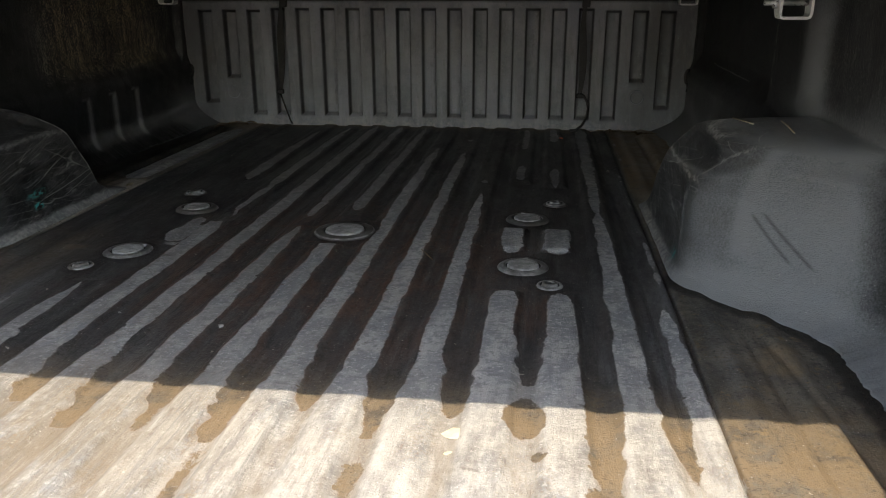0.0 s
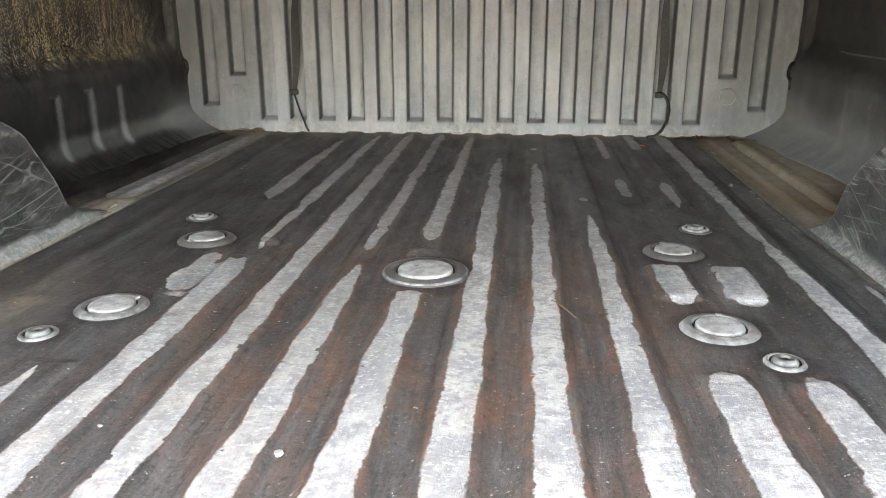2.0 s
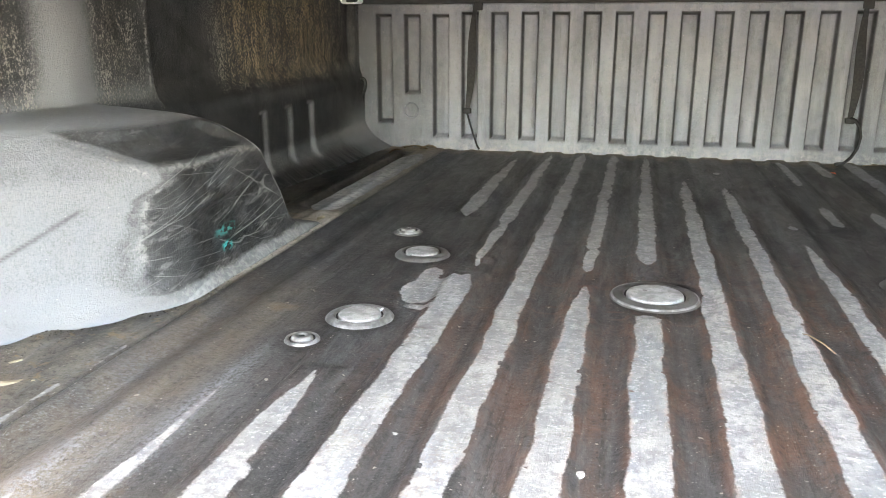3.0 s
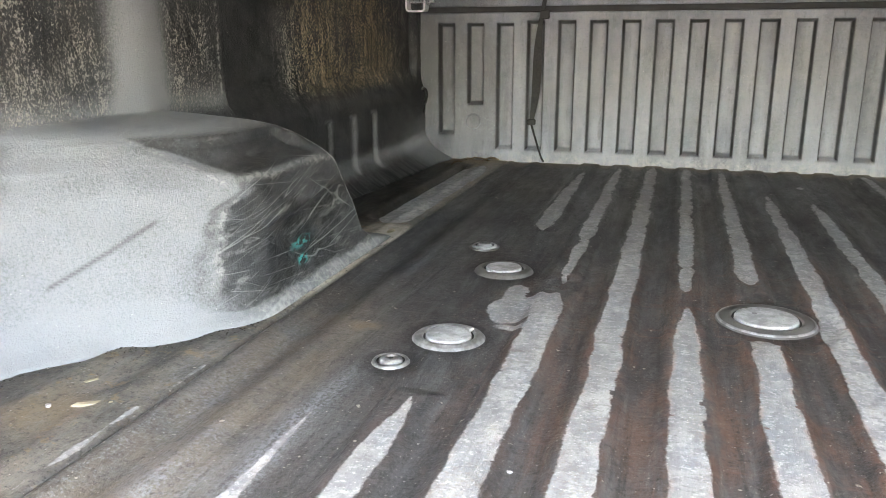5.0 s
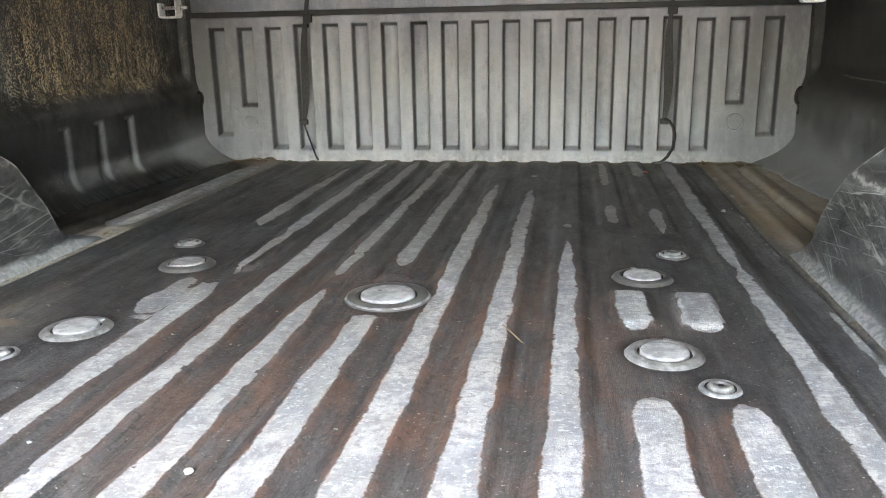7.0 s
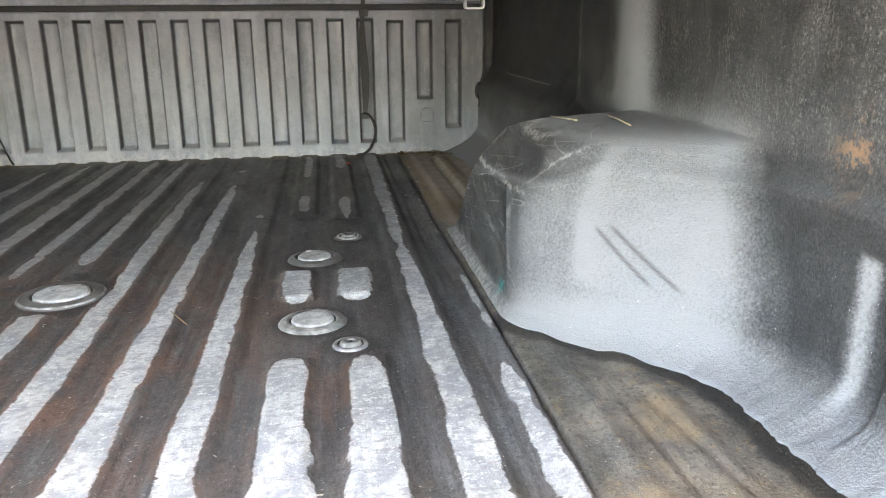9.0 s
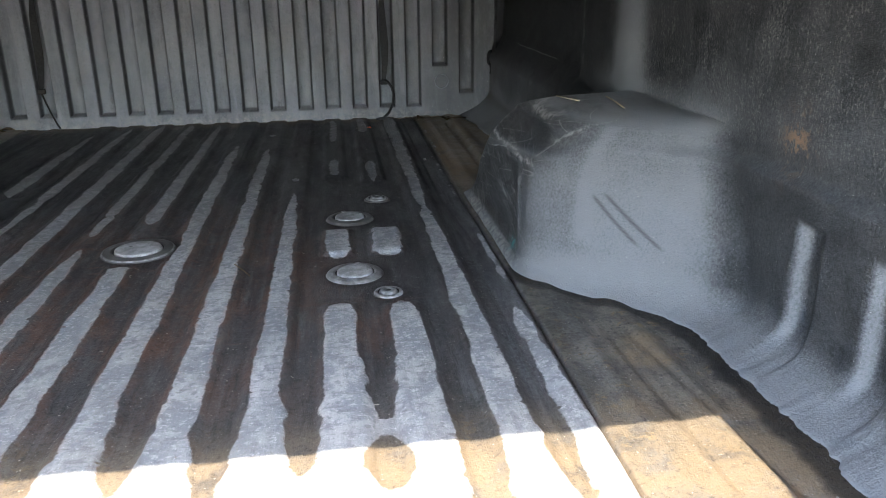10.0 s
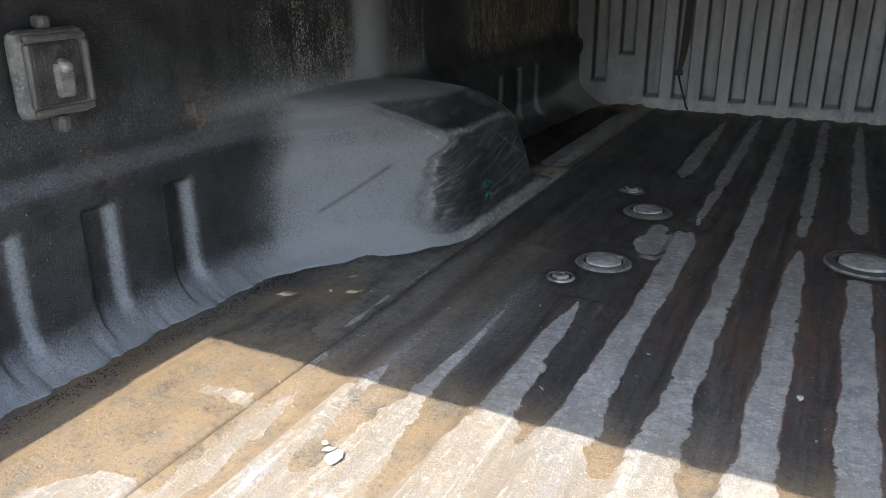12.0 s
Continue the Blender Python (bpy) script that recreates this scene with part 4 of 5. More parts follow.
    for y0, z0, slope, run in (((-0.298, 0.104, 0.82, 0.034), (-0.316, 0.106, 0.75, 0.04)) if side > 0 else ((-0.30, 0.105, 0.55, 0.055),)):
        gouge = np.maximum(gouge, 0.7 * np.exp(-(((Zs - z0 - slope * (Y - y0)) / 0.0022) ** 2)) * hump(Y, y0 - run, y0 + run, 0.006))
    rust = np.exp(-(((Y + 0.51) / 0.028) ** 2 + ((Zs - 0.255) / 0.03) ** 2)) + 0.8 * np.exp(-(((Y + 0.70) / 0.018) ** 2 + ((Zs - 0.215) / 0.02) ** 2)) * (side < 0)
    teal = teal * (side < 0) + 0.5 * np.exp(-(((Y + 0.135) / 0.014) ** 2 + ((Zs - 0.022) / 0.009) ** 2)) * (side > 0)
    rust = rust * (1.0 if side > 0 else 0.7)
    # the rail at the top turns in over the bed
    lip_z = np.array([0.482, 0.4835, 0.4835])
    lip_x = np.array([0.80, 0.755, 0.750])
    X = np.vstack([X, np.tile(lip_x[:, None], (1, X.shape[1]))])
    Z = np.vstack([Zs, np.tile(lip_z[:, None], (1, X.shape[1]))])
    Y = np.vstack([Y, Y[:3]])
    pad = lambda f: np.vstack([f, np.zeros((3, f.shape[1]))])
    fields = [(n, np.clip(pad(f), 0, 1)) for n, f in (("dust", dust), ("dirt", dirt), ("scuff", scuff), ("teal", teal), ("gouge", gouge), ("rust", rust), ("edge", edge))]
    ob = sheet(name, np.stack([side * X, Y, Z], -1), LINER, True, fields, flip=side < 0)
    return tagged(ob, "black textured bed side with wheel well, dusty and scratched", "bed side", kind="structure")


wall(-1, "wall_left")
wall(1, "wall_right")
for side, name in ((-1, "wall_outer_left"), (1, "wall_outer_right")):
    a, b = sorted((side * 0.925, side * 0.985))
    tagged(part(name, block(a, b, REAR, FRONT + 0.08, -0.35, 0.484, 0.004), BODY), "painted outer skin of the truck bed", "bed side", kind="structure")
    a, b = sorted((side * 0.751, side * 0.985))
    tagged(part(name.replace("wall_outer", "trim_rail"), block(a, b, REAR, FRONT + 0.08, 0.4855, 0.4905, 0.002), RUBBER), "black rail along the top of the bed side", "bed rail", kind="structure")


# ---- the bed: headboard ----
def headboard():
    """The ribbed front wall of the bed: upright grooves pressed into it, two of them cut short."""
    grooves = []
    for k in range(-9, 10):
        low = {8: 0.160, 9: 0.070}.get(abs(k), 0.030)
        grooves.append((-0.005 + PITCH * k, low, 0.402 if k > -7 and k < 7 else 0.396))
    xs, zs = {-0.93, 0.93}, {-0.004, 0.418, 0.424, 0.4242, 0.441, 0.4412, 0.447, 0.484}
    for x, low, high in grooves:
        for d in (-0.028, -0.0262, -0.0245, -0.0228, -0.0211, -0.0195, -0.0178, 0.0178, 0.0195, 0.0211, 0.0228, 0.0245, 0.0262, 0.028):
            xs.add(round(x + d, 5))
        for d in (-0.003, 0.0, 0.003, 0.006, 0.009, 0.012, 0.015):
            zs.add(round(low + d, 5))
        for d in (0.003, 0.0, -0.003, -0.006, -0.009, -0.011, -0.014):
            zs.add(round(high + d, 5))
    xs |= {round(v, 5) for v in np.linspace(-0.92, 0.92, 60)}
    zs |= {round(v, 5) for v in np.linspace(0, 0.41, 22)}
    X, Z = np.meshgrid(np.array(sorted(xs)), np.array(sorted(zs)))
    deep = np.zeros_like(X)
    groove_shade = np.zeros_like(X)
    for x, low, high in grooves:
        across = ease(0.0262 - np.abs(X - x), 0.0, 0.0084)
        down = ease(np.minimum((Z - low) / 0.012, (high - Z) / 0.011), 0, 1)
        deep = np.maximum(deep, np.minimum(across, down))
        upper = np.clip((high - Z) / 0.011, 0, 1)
        # mask for the painted shade on groove sides and upper ends
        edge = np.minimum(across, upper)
        groove_shade = np.maximum(groove_shade, 4 * edge * (1 - edge) * (Z > low + 0.003))
    Y = FRONT - 0.014 + 0.029 * deep
    Y = np.where((Z > 0.4241) & (Z < 0.4411), FRONT + 0.026, Y)
    Y += 0.002 * np.sin(X * 3.1) + 0.012 * (Z > 0.4411)
    # darker towards the ends; light from below is put into the tone
    darkening = 0.85 * ease(np.abs(X + 0.03) + 0.03 * np.sin(9 * Z), 0.56, 0.84) * (0.75 + 0.25 * ease(Z, 0.05, 0.25))
    dust = 0.15 + 0.85 * (1 - ease(Z, 0.0, 0.035)) + 0.3 * hump(Z, 0.405, 0.42, 0.01)
    ob = sheet("wall_front", np.stack([X, Y, Z], -1), HEADBOARD, True, (("dust", np.clip(dust, 0, 1)), ("groove_shade", groove_shade), ("darkening", darkening)))
    tagged(ob, "dusty grey ribbed headboard of the truck bed", "headboard", kind="structure")
    # added black strip stands in for the shade inside the gap
    part("slot_strip", block(-0.915, 0.915, FRONT - 0.004, FRONT + 0.022, 0.4252, 0.4402, 0.001), RUBBER, ob, "black strip added to stand for the dark of the slot")
    # round blanks embossed below the two short grooves
    for side in (-1, 1):
        ring = part("embossed_ring", lathe([(0.0205, 0.0), (0.0212, 0.0012), (0.0224, 0.0014), (0.0236, 0.0012), (0.0243, 0.0)], 40), HEADBOARD, ob)
        ring.matrix_local = Matrix.Translation((side * 0.713 - 0.005, FRONT - 0.0142 + 0.002 * math.sin(side * 2.2), 0.112)) @ Matrix.Rotation(radians(90), 4, "X")
    tagged(part("wall_front_outer", block(-0.985, 0.985, FRONT + 0.06, FRONT + 0.085, -0.35, 0.484, 0.003), BODY), "painted outer face of the headboard", "headboard", kind="structure")


headboard()


# ---- the hard cover over the bed ----
def bed_cover():
    root = tagged(new("bed_cover"), "light-coloured hard cover closed over the truck bed, aluminium edge rail", "bed cover")
    root.location = (0, -1.06, 0.4935)
    root["kind"] = "structure"
    part("panel", block(-0.985, 0.985, 0.045, 2.42, 0.0005, 0.0105, 0.002), COVER_TOP, root, "pale blue-grey painted top panel")
    # lining is out of view, added and kept pale to bounce light
    part("lining", block(-0.97, 0.97, 0.045, 2.41, -0.0012, -0.0002), COVER_UNDER, root, "unseen underside lining, made pale to bounce light")
    # rounded bar along the rear edge, with a thin lip under it
    prof = [(0.004, 0.0015), (0.004, 0.0), (0.044, 0.0), (0.0445, 0.009), (0.040, 0.0116), (0.016, 0.0116), (0.007, 0.0108), (0.002, 0.008), (0.0, 0.0045), (0.001, 0.0025)]
    bm = bmesh.new()
    ends = [[bm.verts.new((x, a, b)) for a, b in prof] for x in (-0.985, 0.985)]
    for j in range(len(prof)):
        k = (j + 1) % len(prof)
        bm.faces.new((ends[0][j], ends[0][k], ends[1][k], ends[1][j])).smooth = True
    bm.faces.new(ends[0])
    bm.faces.new(ends[1][::-1])
    bmesh.ops.recalc_face_normals(bm, faces=bm.faces)
    part("rail", bm, ALUMINIUM, root, "satin aluminium edge rail")
    part("seal", block(-0.985, 0.985, 0.0045, 0.03, -0.0022, -0.0002, 0.0008), ALUMINIUM, root, "thin lip under the edge rail")


bed_cover()

# ---- the ground round the truck ----
# ground out of view, added and made pale to bounce sun into the bed
tagged(part("ground", block(-400, 400, -400, 400, -1.0, -0.9), GROUND), "unseen pale ground that bounces sunlight into the bed", "ground", kind="structure")


# ---- hitch pucks and anchor plugs in the floor ----
def hitch_puck(x, y, ring, label, seed):
    root = tagged(new("hitch_puck"), label, "hitch puck", "pucks of the hitch")
    root.location = (x, y, -0.003)
    part("ring", lathe([(0.031, -0.004), (0.0314, 0.0012), (0.0328, 0.0030), (0.0362, 0.0030), (0.0375, 0.0021), (0.0405, 0.0021), (0.0428, 0.0010), (0.0455, -0.0020), (0.0475, -0.0045)], 48, 0.006, seed), ring, root)
    part("well", lathe([(0.0, -0.006), (0.0305, -0.006), (0.0313, 0.001), (0.0318, -0.006)], 40), RUBBER, root, "dark gap round the cap")
    part("cap", lathe([(0.0, 0.0043), (0.012, 0.0045), (0.0248, 0.0043), (0.0268, 0.0040), (0.0278, 0.0034), (0.0283, 0.0024), (0.0284, -0.004), (0.0, -0.004)], 40, 0.008, seed + 1), CAP, root, "pale weathered plastic cap")
    part("notch", block(-0.004, 0.004, 0.028, 0.036, 0.0, 0.0050, 0.0015), CAP, root)
    return root


for i, (x, y, tilt, ring, label) in enumerate((
        (-0.376, 0.132, 150, RING, "round puck with pale cap and dull ring in the floor"),
        (-0.378, -0.172, 320, RING_BRIGHT, "round puck with pale cap and scraped bright ring"),
        (0.369, 0.131, 20, RING, "round puck with pale cap and dull ring in the floor"),
        (0.369, -0.170, 350, RING_BRIGHT, "round puck with pale cap and scraped bright ring"))):
    puck = hitch_puck(x, y, ring, label, 10 * i)
    puck.rotation_euler = (0, 0, radians(tilt))


def ball_socket():
    root = tagged(new("ball_socket_cover"), "large round hitch cover with pale cap, in the floor", "hitch cover")
    root.location = (0.0, 0.002, -0.003)
    part("ring", lathe([(0.0425, -0.004), (0.0428, 0.0008), (0.0440, 0.0020), (0.0470, 0.0020), (0.0480, 0.0013), (0.0570, 0.0012), (0.0600, -0.0002), (0.0625, -0.0024), (0.065, -0.005)], 64, 0.004, 3), RING, root, "tarnished brown steel ring")
    part("edge", lathe([(0.0580, 0.0008), (0.0588, 0.0013), (0.0602, 0.0008), (0.0615, -0.0018)], 64, 0.004, 3), RING_BRIGHT, root, "rubbed bright outer edge")
    part("well", lathe([(0.0, -0.006), (0.0415, -0.006), (0.0424, 0.0005), (0.043, -0.006)], 48), RUBBER, root)
    part("cap", lathe([(0.0, 0.0043), (0.018, 0.0046), (0.0355, 0.0043), (0.0376, 0.0040), (0.0389, 0.0033), (0.0395, 0.0020), (0.0397, -0.004), (0.0, -0.004)], 56, 0.006, 4), CAP, root, "pale weathered plastic cap")
    part("slot", block(-0.017, -0.011, 0.006, 0.0105, 0.0038, 0.0048, 0.0003), RING, root, "small dark slot")


ball_socket()


def anchor_plug(x, y, seed):
    root = tagged(new("anchor_plug"), "small round steel anchor plug set in the floor", "anchor plug", "anchors of the hitch")
    root.location = (x, y, -0.004)
    part("flange", lathe([(0.016, -0.003), (0.0165, 0.0018), (0.0180, 0.0030), (0.0205, 0.0024), (0.0220, 0.0), (0.0225, -0.004)], 36, 0.006, seed), RING_BRIGHT, root)
    part("skirt", lathe([(0.0212, -0.003), (0.0222, -0.0008), (0.0265, -0.0012), (0.028, -0.004)], 36, 0.006, seed + 5), RING, root, "dark steel washer")
    part("well", lathe([(0.0, -0.004), (0.0155, -0.004), (0.0163, 0.002), (0.017, -0.004)], 32), RUBBER, root)
    part("button", lathe([(0.0, 0.0038), (0.0040, 0.0038), (0.0046, 0.0056), (0.0095, 0.0058), (0.0120, 0.0050), (0.0131, 0.0036), (0.0138, 0.0010), (0.0138, -0.003), (0.0, -0.003)], 32), BUTTON, root, "grey raised button with a socket")
    part("socket", lathe([(0.0, 0.0046), (0.0036, 0.0046), (0.0038, 0.0036), (0.0, 0.0036)], 6), RUBBER, root, "dark hexagonal socket")
    return root


for i, (x, y) in enumerate(ANCHORS):
    anchor_plug(x, y, i)


# ---- straps on the headboard ----
def strap(x, lean, tail, label):
    root = tagged(new("tie_strap"), label, "strap", "straps on the headboard")
    root.location = (x, FRONT - 0.02, 0.0)
    up = [(lean * (1 - f) + 0.004 * math.sin(f * 7), -0.004 - 0.006 * math.sin(math.pi * f), 0.12 + 0.36 * f) for f in np.linspace(0, 1, 14)]
    part("band", ribbon(up, [0.012 + 0.013 * math.sin(math.pi * min(1, i / 10)) for i in range(14)], 0.0025), WEBBING, root)
    part("buckle", block(lean - 0.012, lean + 0.012, -0.012, -0.001, 0.108, 0.124, 0.003), RUBBER, root, "small dark buckle")
    part("tail", tube([(lean + dx, dy, dz) for dx, dy, dz in tail], 0.0042 if len(tail) > 5 else 0.0028), WEBBING, root, "loose strap end")
    part("keeper", block(-0.013, 0.013, -0.010, -0.001, 0.405, 0.428, 0.002), RUBBER, root)


strap(-0.510, -0.030, [(0.0, -0.008, 0.11), (0.010, -0.012, 0.08), (0.022, -0.014, 0.045), (0.034, -0.016, 0.012), (0.042, -0.022, 0.004)], "black webbing strap hanging on the headboard, thin loose end")
strap(0.522, -0.006, [(0.0, -0.008, 0.122), (0.012, -0.014, 0.118), (0.024, -0.016, 0.10), (0.030, -0.016, 0.075), (0.026, -0.017, 0.045), (0.012, -0.02, 0.018), (-0.006, -0.03, 0.004), (-0.03, -0.045, 0.003)], "black strap hanging on the headboard, thick loose end below")


# ---- clamps that hold the cover to the rails ----
def cover_clamp(side, y):
    root = tagged(new("cover_clamp"), "white metal clamp with a bolt, under the bed rail", "clamp", "clamps under the rails")
    root.matrix_world = pose(side * 0.80, y, 0.432, 0, 0, 0 if side > 0 else 180)
    hook = [(-0.026, 0, 0.05), (-0.026, 0, -0.004), (-0.024, 0, -0.0105), (-0.019, 0, -0.012), (0.017, 0, -0.012), (0.021, 0, -0.0105), (0.023, 0, -0.005), (0.023, 0, 0.024)]
    part("bracket", ribbon(hook, 0.032, 0.0045, (0, 1, 0)), ZINC, root)
    part("bolt", tube([(-0.05, 0, 0.012), (0.02, 0, 0.012)], 0.0045, 12), STEEL, root, "galvanised threaded bolt")
    part("nut", lathe([(0.0, 0.004), (0.009, 0.004), (0.009, -0.004), (0.0, -0.004)], 6), STEEL, root).matrix_local = pose(-0.032, 0, 0.012, 0, 90, 0)
    return root


for side, y in ((1, -0.075), (1, 0.95), (-1, 0.97), (-1, 0.0)):
    cover_clamp(side, y)


# ---- small fittings on the side walls ----
def cord_loop(side, y, z):
    root = tagged(new("cord_loop"), "black rubber cord loop beside the headboard", "cord loop", "loops beside the headboard")
    root.matrix_world = pose(side * 0.868, y, z, 0, 0, 0)
    ring = [(0.009 * math.cos(a), 0.003 * math.sin(2 * a), 0.022 * math.sin(a)) for a in np.linspace(0, 2 * math.pi, 25)]
    part("loop", tube(ring, 0.0045, 8), RUBBER, root)
    part("tail", tube([(0, 0, -0.022), (0.002, 0, -0.036), (-0.002, 0, -0.05)], 0.0025, 8), RUBBER, root)


cord_loop(-1, FRONT - 0.032, 0.185)
cord_loop(1, FRONT - 0.032, 0.185)


def tie_down_plate():
    root = tagged(new("tie_down_plate"), "scuffed dark metal tie-down plate with a latch, on the bed side", "tie-down plate")
    root.matrix_world = pose(-0.872, -0.744, 0.340, 0, 0, 0)
    part("plate", block(0.0, 0.020, -0.050, 0.046, -0.048, 0.048, 0.011), PLATE, root)
    part("inset", block(0.014, 0.0225, -0.034, 0.032, -0.035, 0.035, 0.005), DARK_PLATE, root, "scuffed dark recessed panel")
    for z in (-0.039, 0.039):
        part("rim", block(0.0205, 0.0275, -0.040, 0.037, z - 0.004, z + 0.004, 0.003), RING, root, "worn grey metal rim")
    for y in (-0.038, 0.035):
        part("rim", block(0.0205, 0.0275, y - 0.004, y + 0.004, -0.0345, 0.0345, 0.003), RING, root, "worn grey metal rim")
    part("lever", block(0.021, 0.029, -0.010, 0.014, -0.026, 0.012, 0.004), PLATE, root, "dusty metal latch lever")
    part("latch", lathe([(0.0, 0.008), (0.005, 0.007), (0.008, 0.0), (0.008, -0.01), (0.0, -0.01)], 24), RING_BRIGHT, root, "bright round latch").matrix_local = pose(0.030, 0.002, 0.008, 0, 90, 0)
    part("foot", block(0.0, 0.02, -0.008, 0.008, -0.066, -0.046, 0.005), RING, root)
    part("hook", block(0.0, 0.018, -0.012, 0.004, 0.0475, 0.062, 0.005), RING, root)


tie_down_plate()


def strap_loop():
    root = tagged(new("webbing_loop"), "frayed grey webbing loop hanging from the bed rail", "webbing loop")
    root.matrix_world = pose(0.795, -0.80, 0.440, 0, 0, 0)
    bow = [(0.0, 0.055 * math.cos(a), 0.01 + 0.05 * math.sin(a)) for a in np.linspace(math.radians(150), math.radians(380), 18)]
    part("band", ribbon([(0.0, -0.048, 0.043)] + bow[1:][::-1], 0.03, 0.004, (1, 0, 0)), OLD_WEBBING, root)
    rnd = random.Random(5)
    for i in range(3):
        a = rnd.uniform(-0.014, 0.014)
        part("thread", tube([(a, -0.005 + 0.004 * i, -0.042), (a * 1.3, -0.004 + 0.006 * i, -0.055 - rnd.uniform(0, 0.008))], 0.0006, 5), STRAW, root)


strap_loop()


# ---- litter on the floor ----
def chip(name, x, y, size, material, label, category, seed, z=0.0, height=0.25, turn=None):
    bm = bmesh.new()
    rnd = random.Random(seed)
    n = 9
    rim = []
    for level in (0, 1):
        rim.append([bm.verts.new((size[0] * (1 - 0.25 * level) * math.cos(2 * math.pi * j / n) * (1 + rnd.uniform(-0.3, 0.3)), size[1] * (1 - 0.25 * level) * math.sin(2 * math.pi * j / n) * (1 + rnd.uniform(-0.3, 0.3)), level * height * min(size) + rnd.uniform(0, 0.0006))) for j in range(n)])
    bm.faces.new(rim[0][::-1])
    bm.faces.new(rim[1])
    for j in range(n):
        k = (j + 1) % n
        bm.faces.new((rim[0][j], rim[0][k], rim[1][k], rim[1][j]))
    ob = part(name, bm, material)
    ob.matrix_world = pose(x, y, z, 0, 0, rnd.uniform(0, 180) if turn is None else turn)
    return tagged(ob, label, category)


chip("dry_leaf", -0.634, 0.313, (0.016, 0.006), STRAW, "small pale dry leaf at the foot of the wheel well", "leaf", 1, -0.002, 0.5)
chip("paint_chip", -0.068, -0.478, (0.0046, 0.0038), CHALK, "small white chip lying in a groove", "chip", 2, -0.007, 0.8)
chip("paint_chip", -0.004, -0.214, (0.009, 0.002), STRAW, "thin pale splinter lying on the floor", "splinter", 3, -0.006, 0.8)
chip("paint_chip", -0.243, -0.45, (0.0028, 0.0018), CHALK, "small white chip lying on the floor", "chip", 4, -0.006, 0.8)
chip("pebble", 0.575, 0.62, (0.004, 0.004), CHALK, "tiny white pebble on the floor", "pebble", 5, -0.007, 1.2)
chip("plastic_scrap", 0.455, 1.07, (0.010, 0.006), ORANGE, "small orange plastic scrap by the headboard", "scrap", 6, -0.002, 0.6)
chip("splatter", 0.309, -0.725, (0.017, 0.012), MARK, "pale yellow dried splash on the sunlit floor", "splash", 7, -0.006, 0.05)
chip("splatter", 0.306, -0.765, (0.006, 0.003), MARK, "pale yellow dried splash on the sunlit floor", "splash", 8, -0.006, 0.1)
for i, (x, y, s) in enumerate(((-0.646, -0.809, 0.011), (-0.655, -0.800, 0.006), (-0.471, -0.804, 0.011), (-0.484, -0.796, 0.007), (-0.492, -0.788, 0.005), (-0.668, -0.795, 0.004))):
    chip("splatter", x, y, (s, s * 0.7), CHALK, "white dried spatter on the muddy floor", "splash", 20 + i, -0.003, 0.08)
for i, (x, y, length, turn) in enumerate(((-0.664, -0.450, 0.021, 22), (-0.742, -0.501, 0.027, 14), (-0.708, -0.405, 0.010, 60))):
    chip("wood_splinter", x, y, (length, length * 0.22), STRAW, "pale wood splinter on the muddy floor", "splinter", 30 + i, -0.003, 0.6, turn)
chip("pebble", -0.706, -0.466, (0.004, 0.0035), CHALK, "tiny white pebble on the muddy floor", "pebble", 35, -0.004, 0.9)

blade = part("grass_blade", tube([(0.172, -0.095, -0.004), (0.178, -0.12, 0.004), (0.190, -0.14, 0.003), (0.203, -0.150, -0.005)], 0.0008, 6), LEAF)
tagged(blade, "dry curled blade of grass on the floor", "grass blade")


for line in (((0.808, -0.058, 0.2465), (0.803, -0.115, 0.2472), (0.796, -0.176, 0.2462)), ((0.742, 0.012, 0.2395), (0.752, -0.030, 0.2405), (0.760, -0.062, 0.2412))):
    tagged(part("straw", tube(line, 0.0013, 6), STRAW), "pale dry straw lying on top of the wheel well", "straw", "straws on the wheel well")


def dry_leaf(x, y, turn, length, width, curl, seed):
    """A thin curled leaf with a ragged outline, lying on the floor."""
    rnd = random.Random(seed)
    bm = bmesh.new()
    rows = []
    for i in range(9):
        f = i / 8
        w = width * math.sin(math.pi * (0.08 + 0.86 * f)) * rnd.uniform(0.75, 1.1)
        lift = curl * math.sin(math.pi * f) + 0.002
        rows.append([bm.verts.new((length * (f - 0.5), w * c, lift + abs(c) * curl * 0.8 + rnd.uniform(0, 0.003))) for c in (-1, -0.4, 0.3, 1)])
    for a, b in zip(rows, rows[1:]):
        for j in range(3):
            bm.faces.new((a[j], a[j + 1], b[j + 1], b[j]))
    bmesh.ops.solidify(bm, geom=bm.faces[:], thickness=0.0008)
    ob = part("dry_leaf", bm, LEAF)
    ob.matrix_world = pose(x, y, -0.005, rnd.uniform(-8, 8), rnd.uniform(-6, 6), turn)
    return tagged(ob, "crumpled brown dry leaf against the headboard", "leaf", "leaves by the headboard")


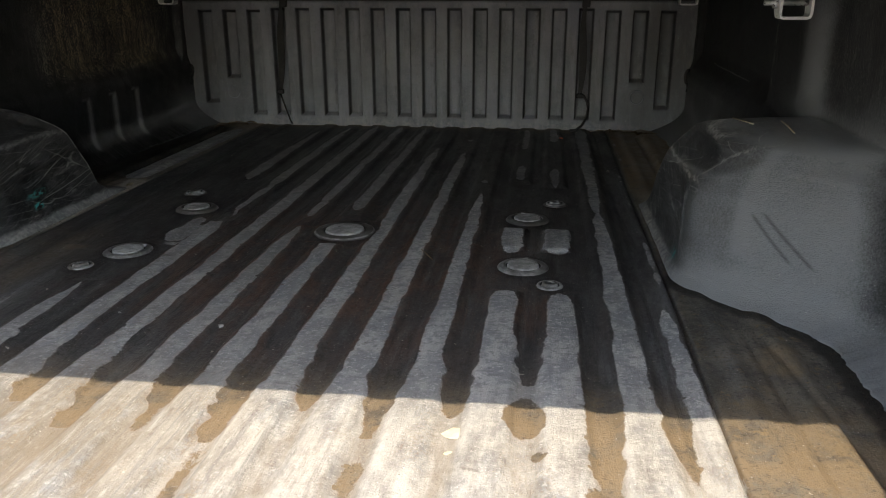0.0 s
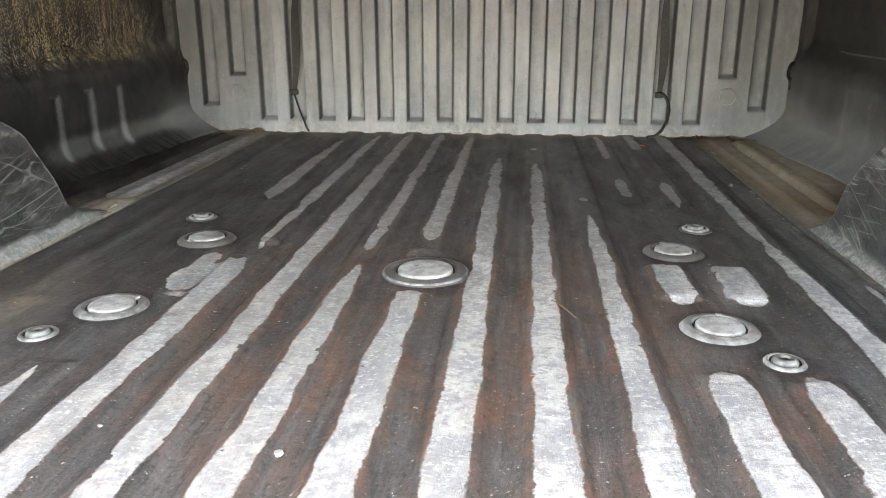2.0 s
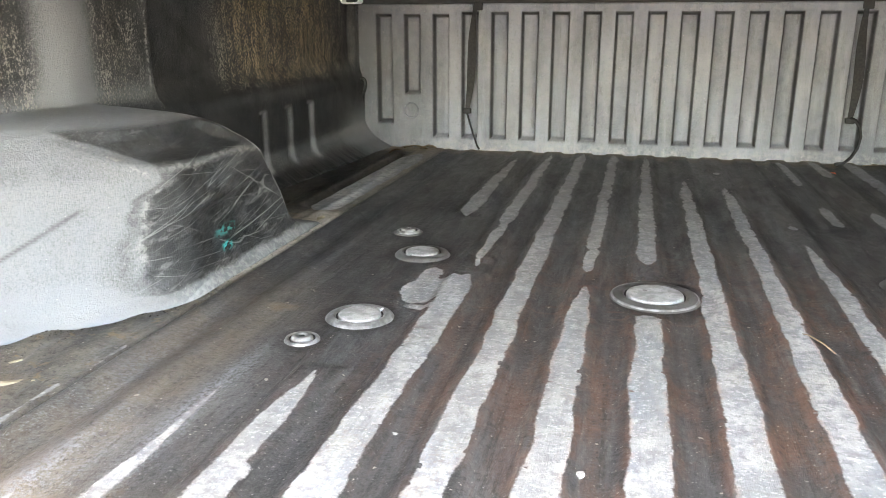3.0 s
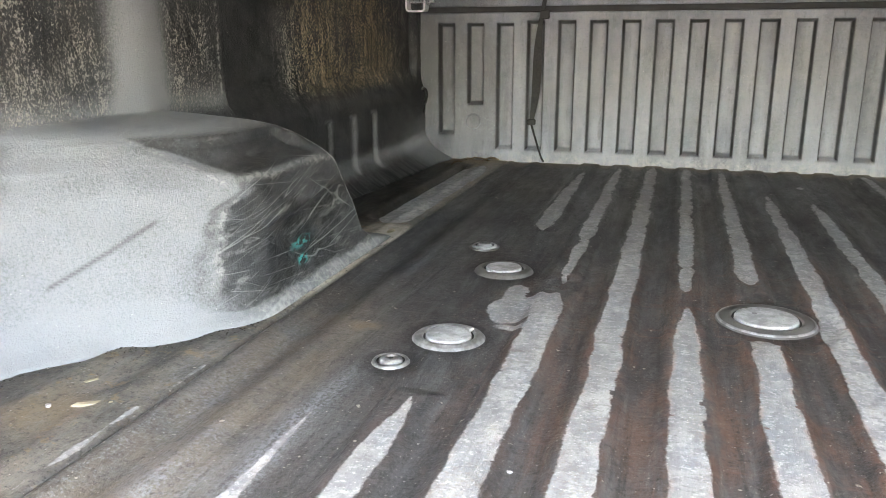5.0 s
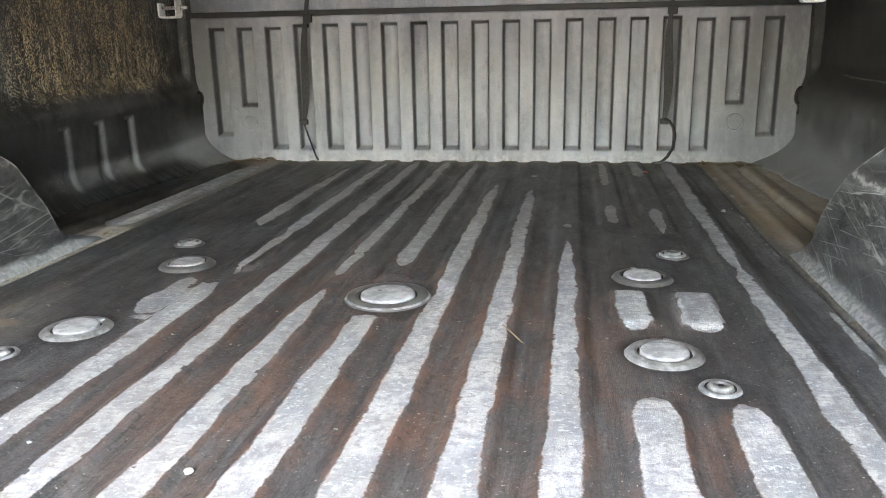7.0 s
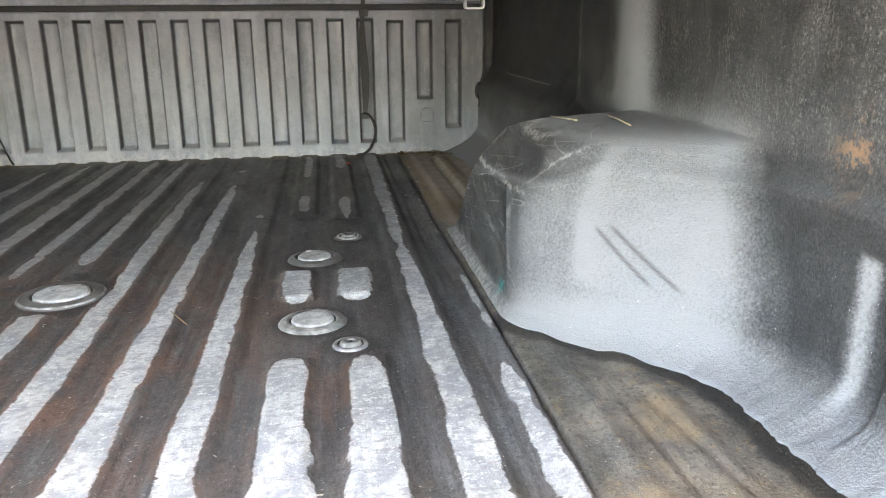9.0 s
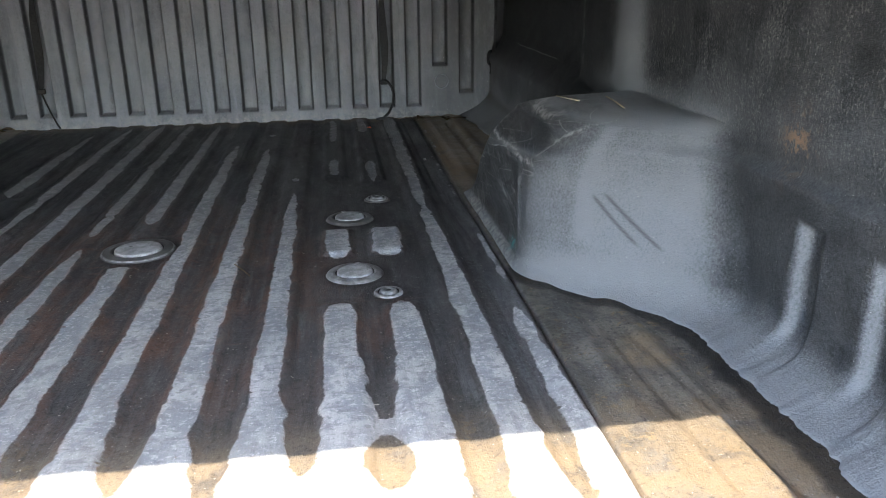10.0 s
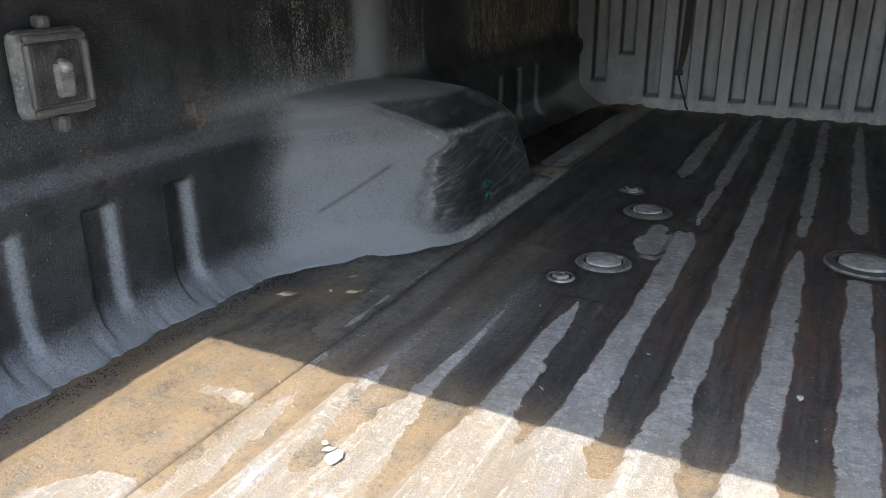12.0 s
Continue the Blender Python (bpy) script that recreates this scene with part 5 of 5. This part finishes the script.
for i, (x, y, turn, length, width, curl) in enumerate((
        (0.600, 1.205, 12, 0.095, 0.018, 0.004), (0.680, 1.195, -8, 0.110, 0.020, 0.005), (0.745, 1.165, 24, 0.085, 0.016, 0.004), (0.625, 1.190, 75, 0.05, 0.010, 0.008),
        (0.690, 1.175, -35, 0.055, 0.011, 0.007), (-0.690, 1.195, 25, 0.075, 0.011, 0.008), (-0.655, 1.215, 5, 0.05, 0.010, 0.007), (-0.735, 1.13, 60, 0.05, 0.006, 0.006))):
    dry_leaf(x, y, turn, length, width, curl, 60 + i)


# ---- grit: crumbs of dirt along the foot of the walls and strewn over the floor ----
def crumbs(name, places, material, label):
    rnd = random.Random(len(places))
    verts, faces = [], []
    for x, y, z, r in places:
        n = len(verts)
        for dx, dy, dz in ((1, 0, 0), (0, 1, 0), (-1, 0, 0), (0, -1, 0), (0, 0, 1), (0, 0, -0.6)):
            k = r * rnd.uniform(0.6, 1.3)
            verts.append((x + dx * k, y + dy * k, z + dz * k * 0.7))
        for a, b in ((0, 1), (1, 2), (2, 3), (3, 0)):
            faces += [(n + a, n + b, n + 4), (n + b, n + a, n + 5)]
    data = bpy.data.meshes.new(name)
    data.from_pydata(verts, [], faces)
    data.materials.append(material)
    return tagged(new(name, data), label, "grit", kind="stuff")


rnd = np.random.RandomState(4)
n = 4200
ys = rnd.uniform(REAR + 0.1, 0.34, n)
sd = rnd.choice([-1, 1], n)
well = (0.634 - 0.804) * ease(ys, -0.44, -0.19) * (1 - ease(ys, 0.22, 0.27))
xs = sd * (0.806 + well - 0.055 * ease(ys, 0.5, 1.0) - np.abs(rnd.normal(0, 0.011, n)) + 0.008)
CRUST = plain("dark_dirt_crust", (0.018, 0.017, 0.015), (0.05, 0.045, 0.038), 60, 0.95, 0.0, 0.3, 0.1)
crumbs("dirt_crumbs", list(zip(xs, ys, floor_height(xs, ys), rnd.uniform(0.0006, 0.0019, n))), CRUST, "dark crumbs of dirt along the foot of the bed sides")
n = 1500
xs, ys = rnd.uniform(-0.78, 0.78, n), rnd.uniform(REAR + 0.1, 1.2, n)
GRIT = plain("pale_grit", (0.16, 0.14, 0.12), (0.42, 0.39, 0.34), 90, 0.85)
crumbs("floor_grit", list(zip(xs, ys, floor_height(xs, ys), rnd.uniform(0.0004, 0.0014, n))), GRIT, "fine pale grit strewn over the bed floor")
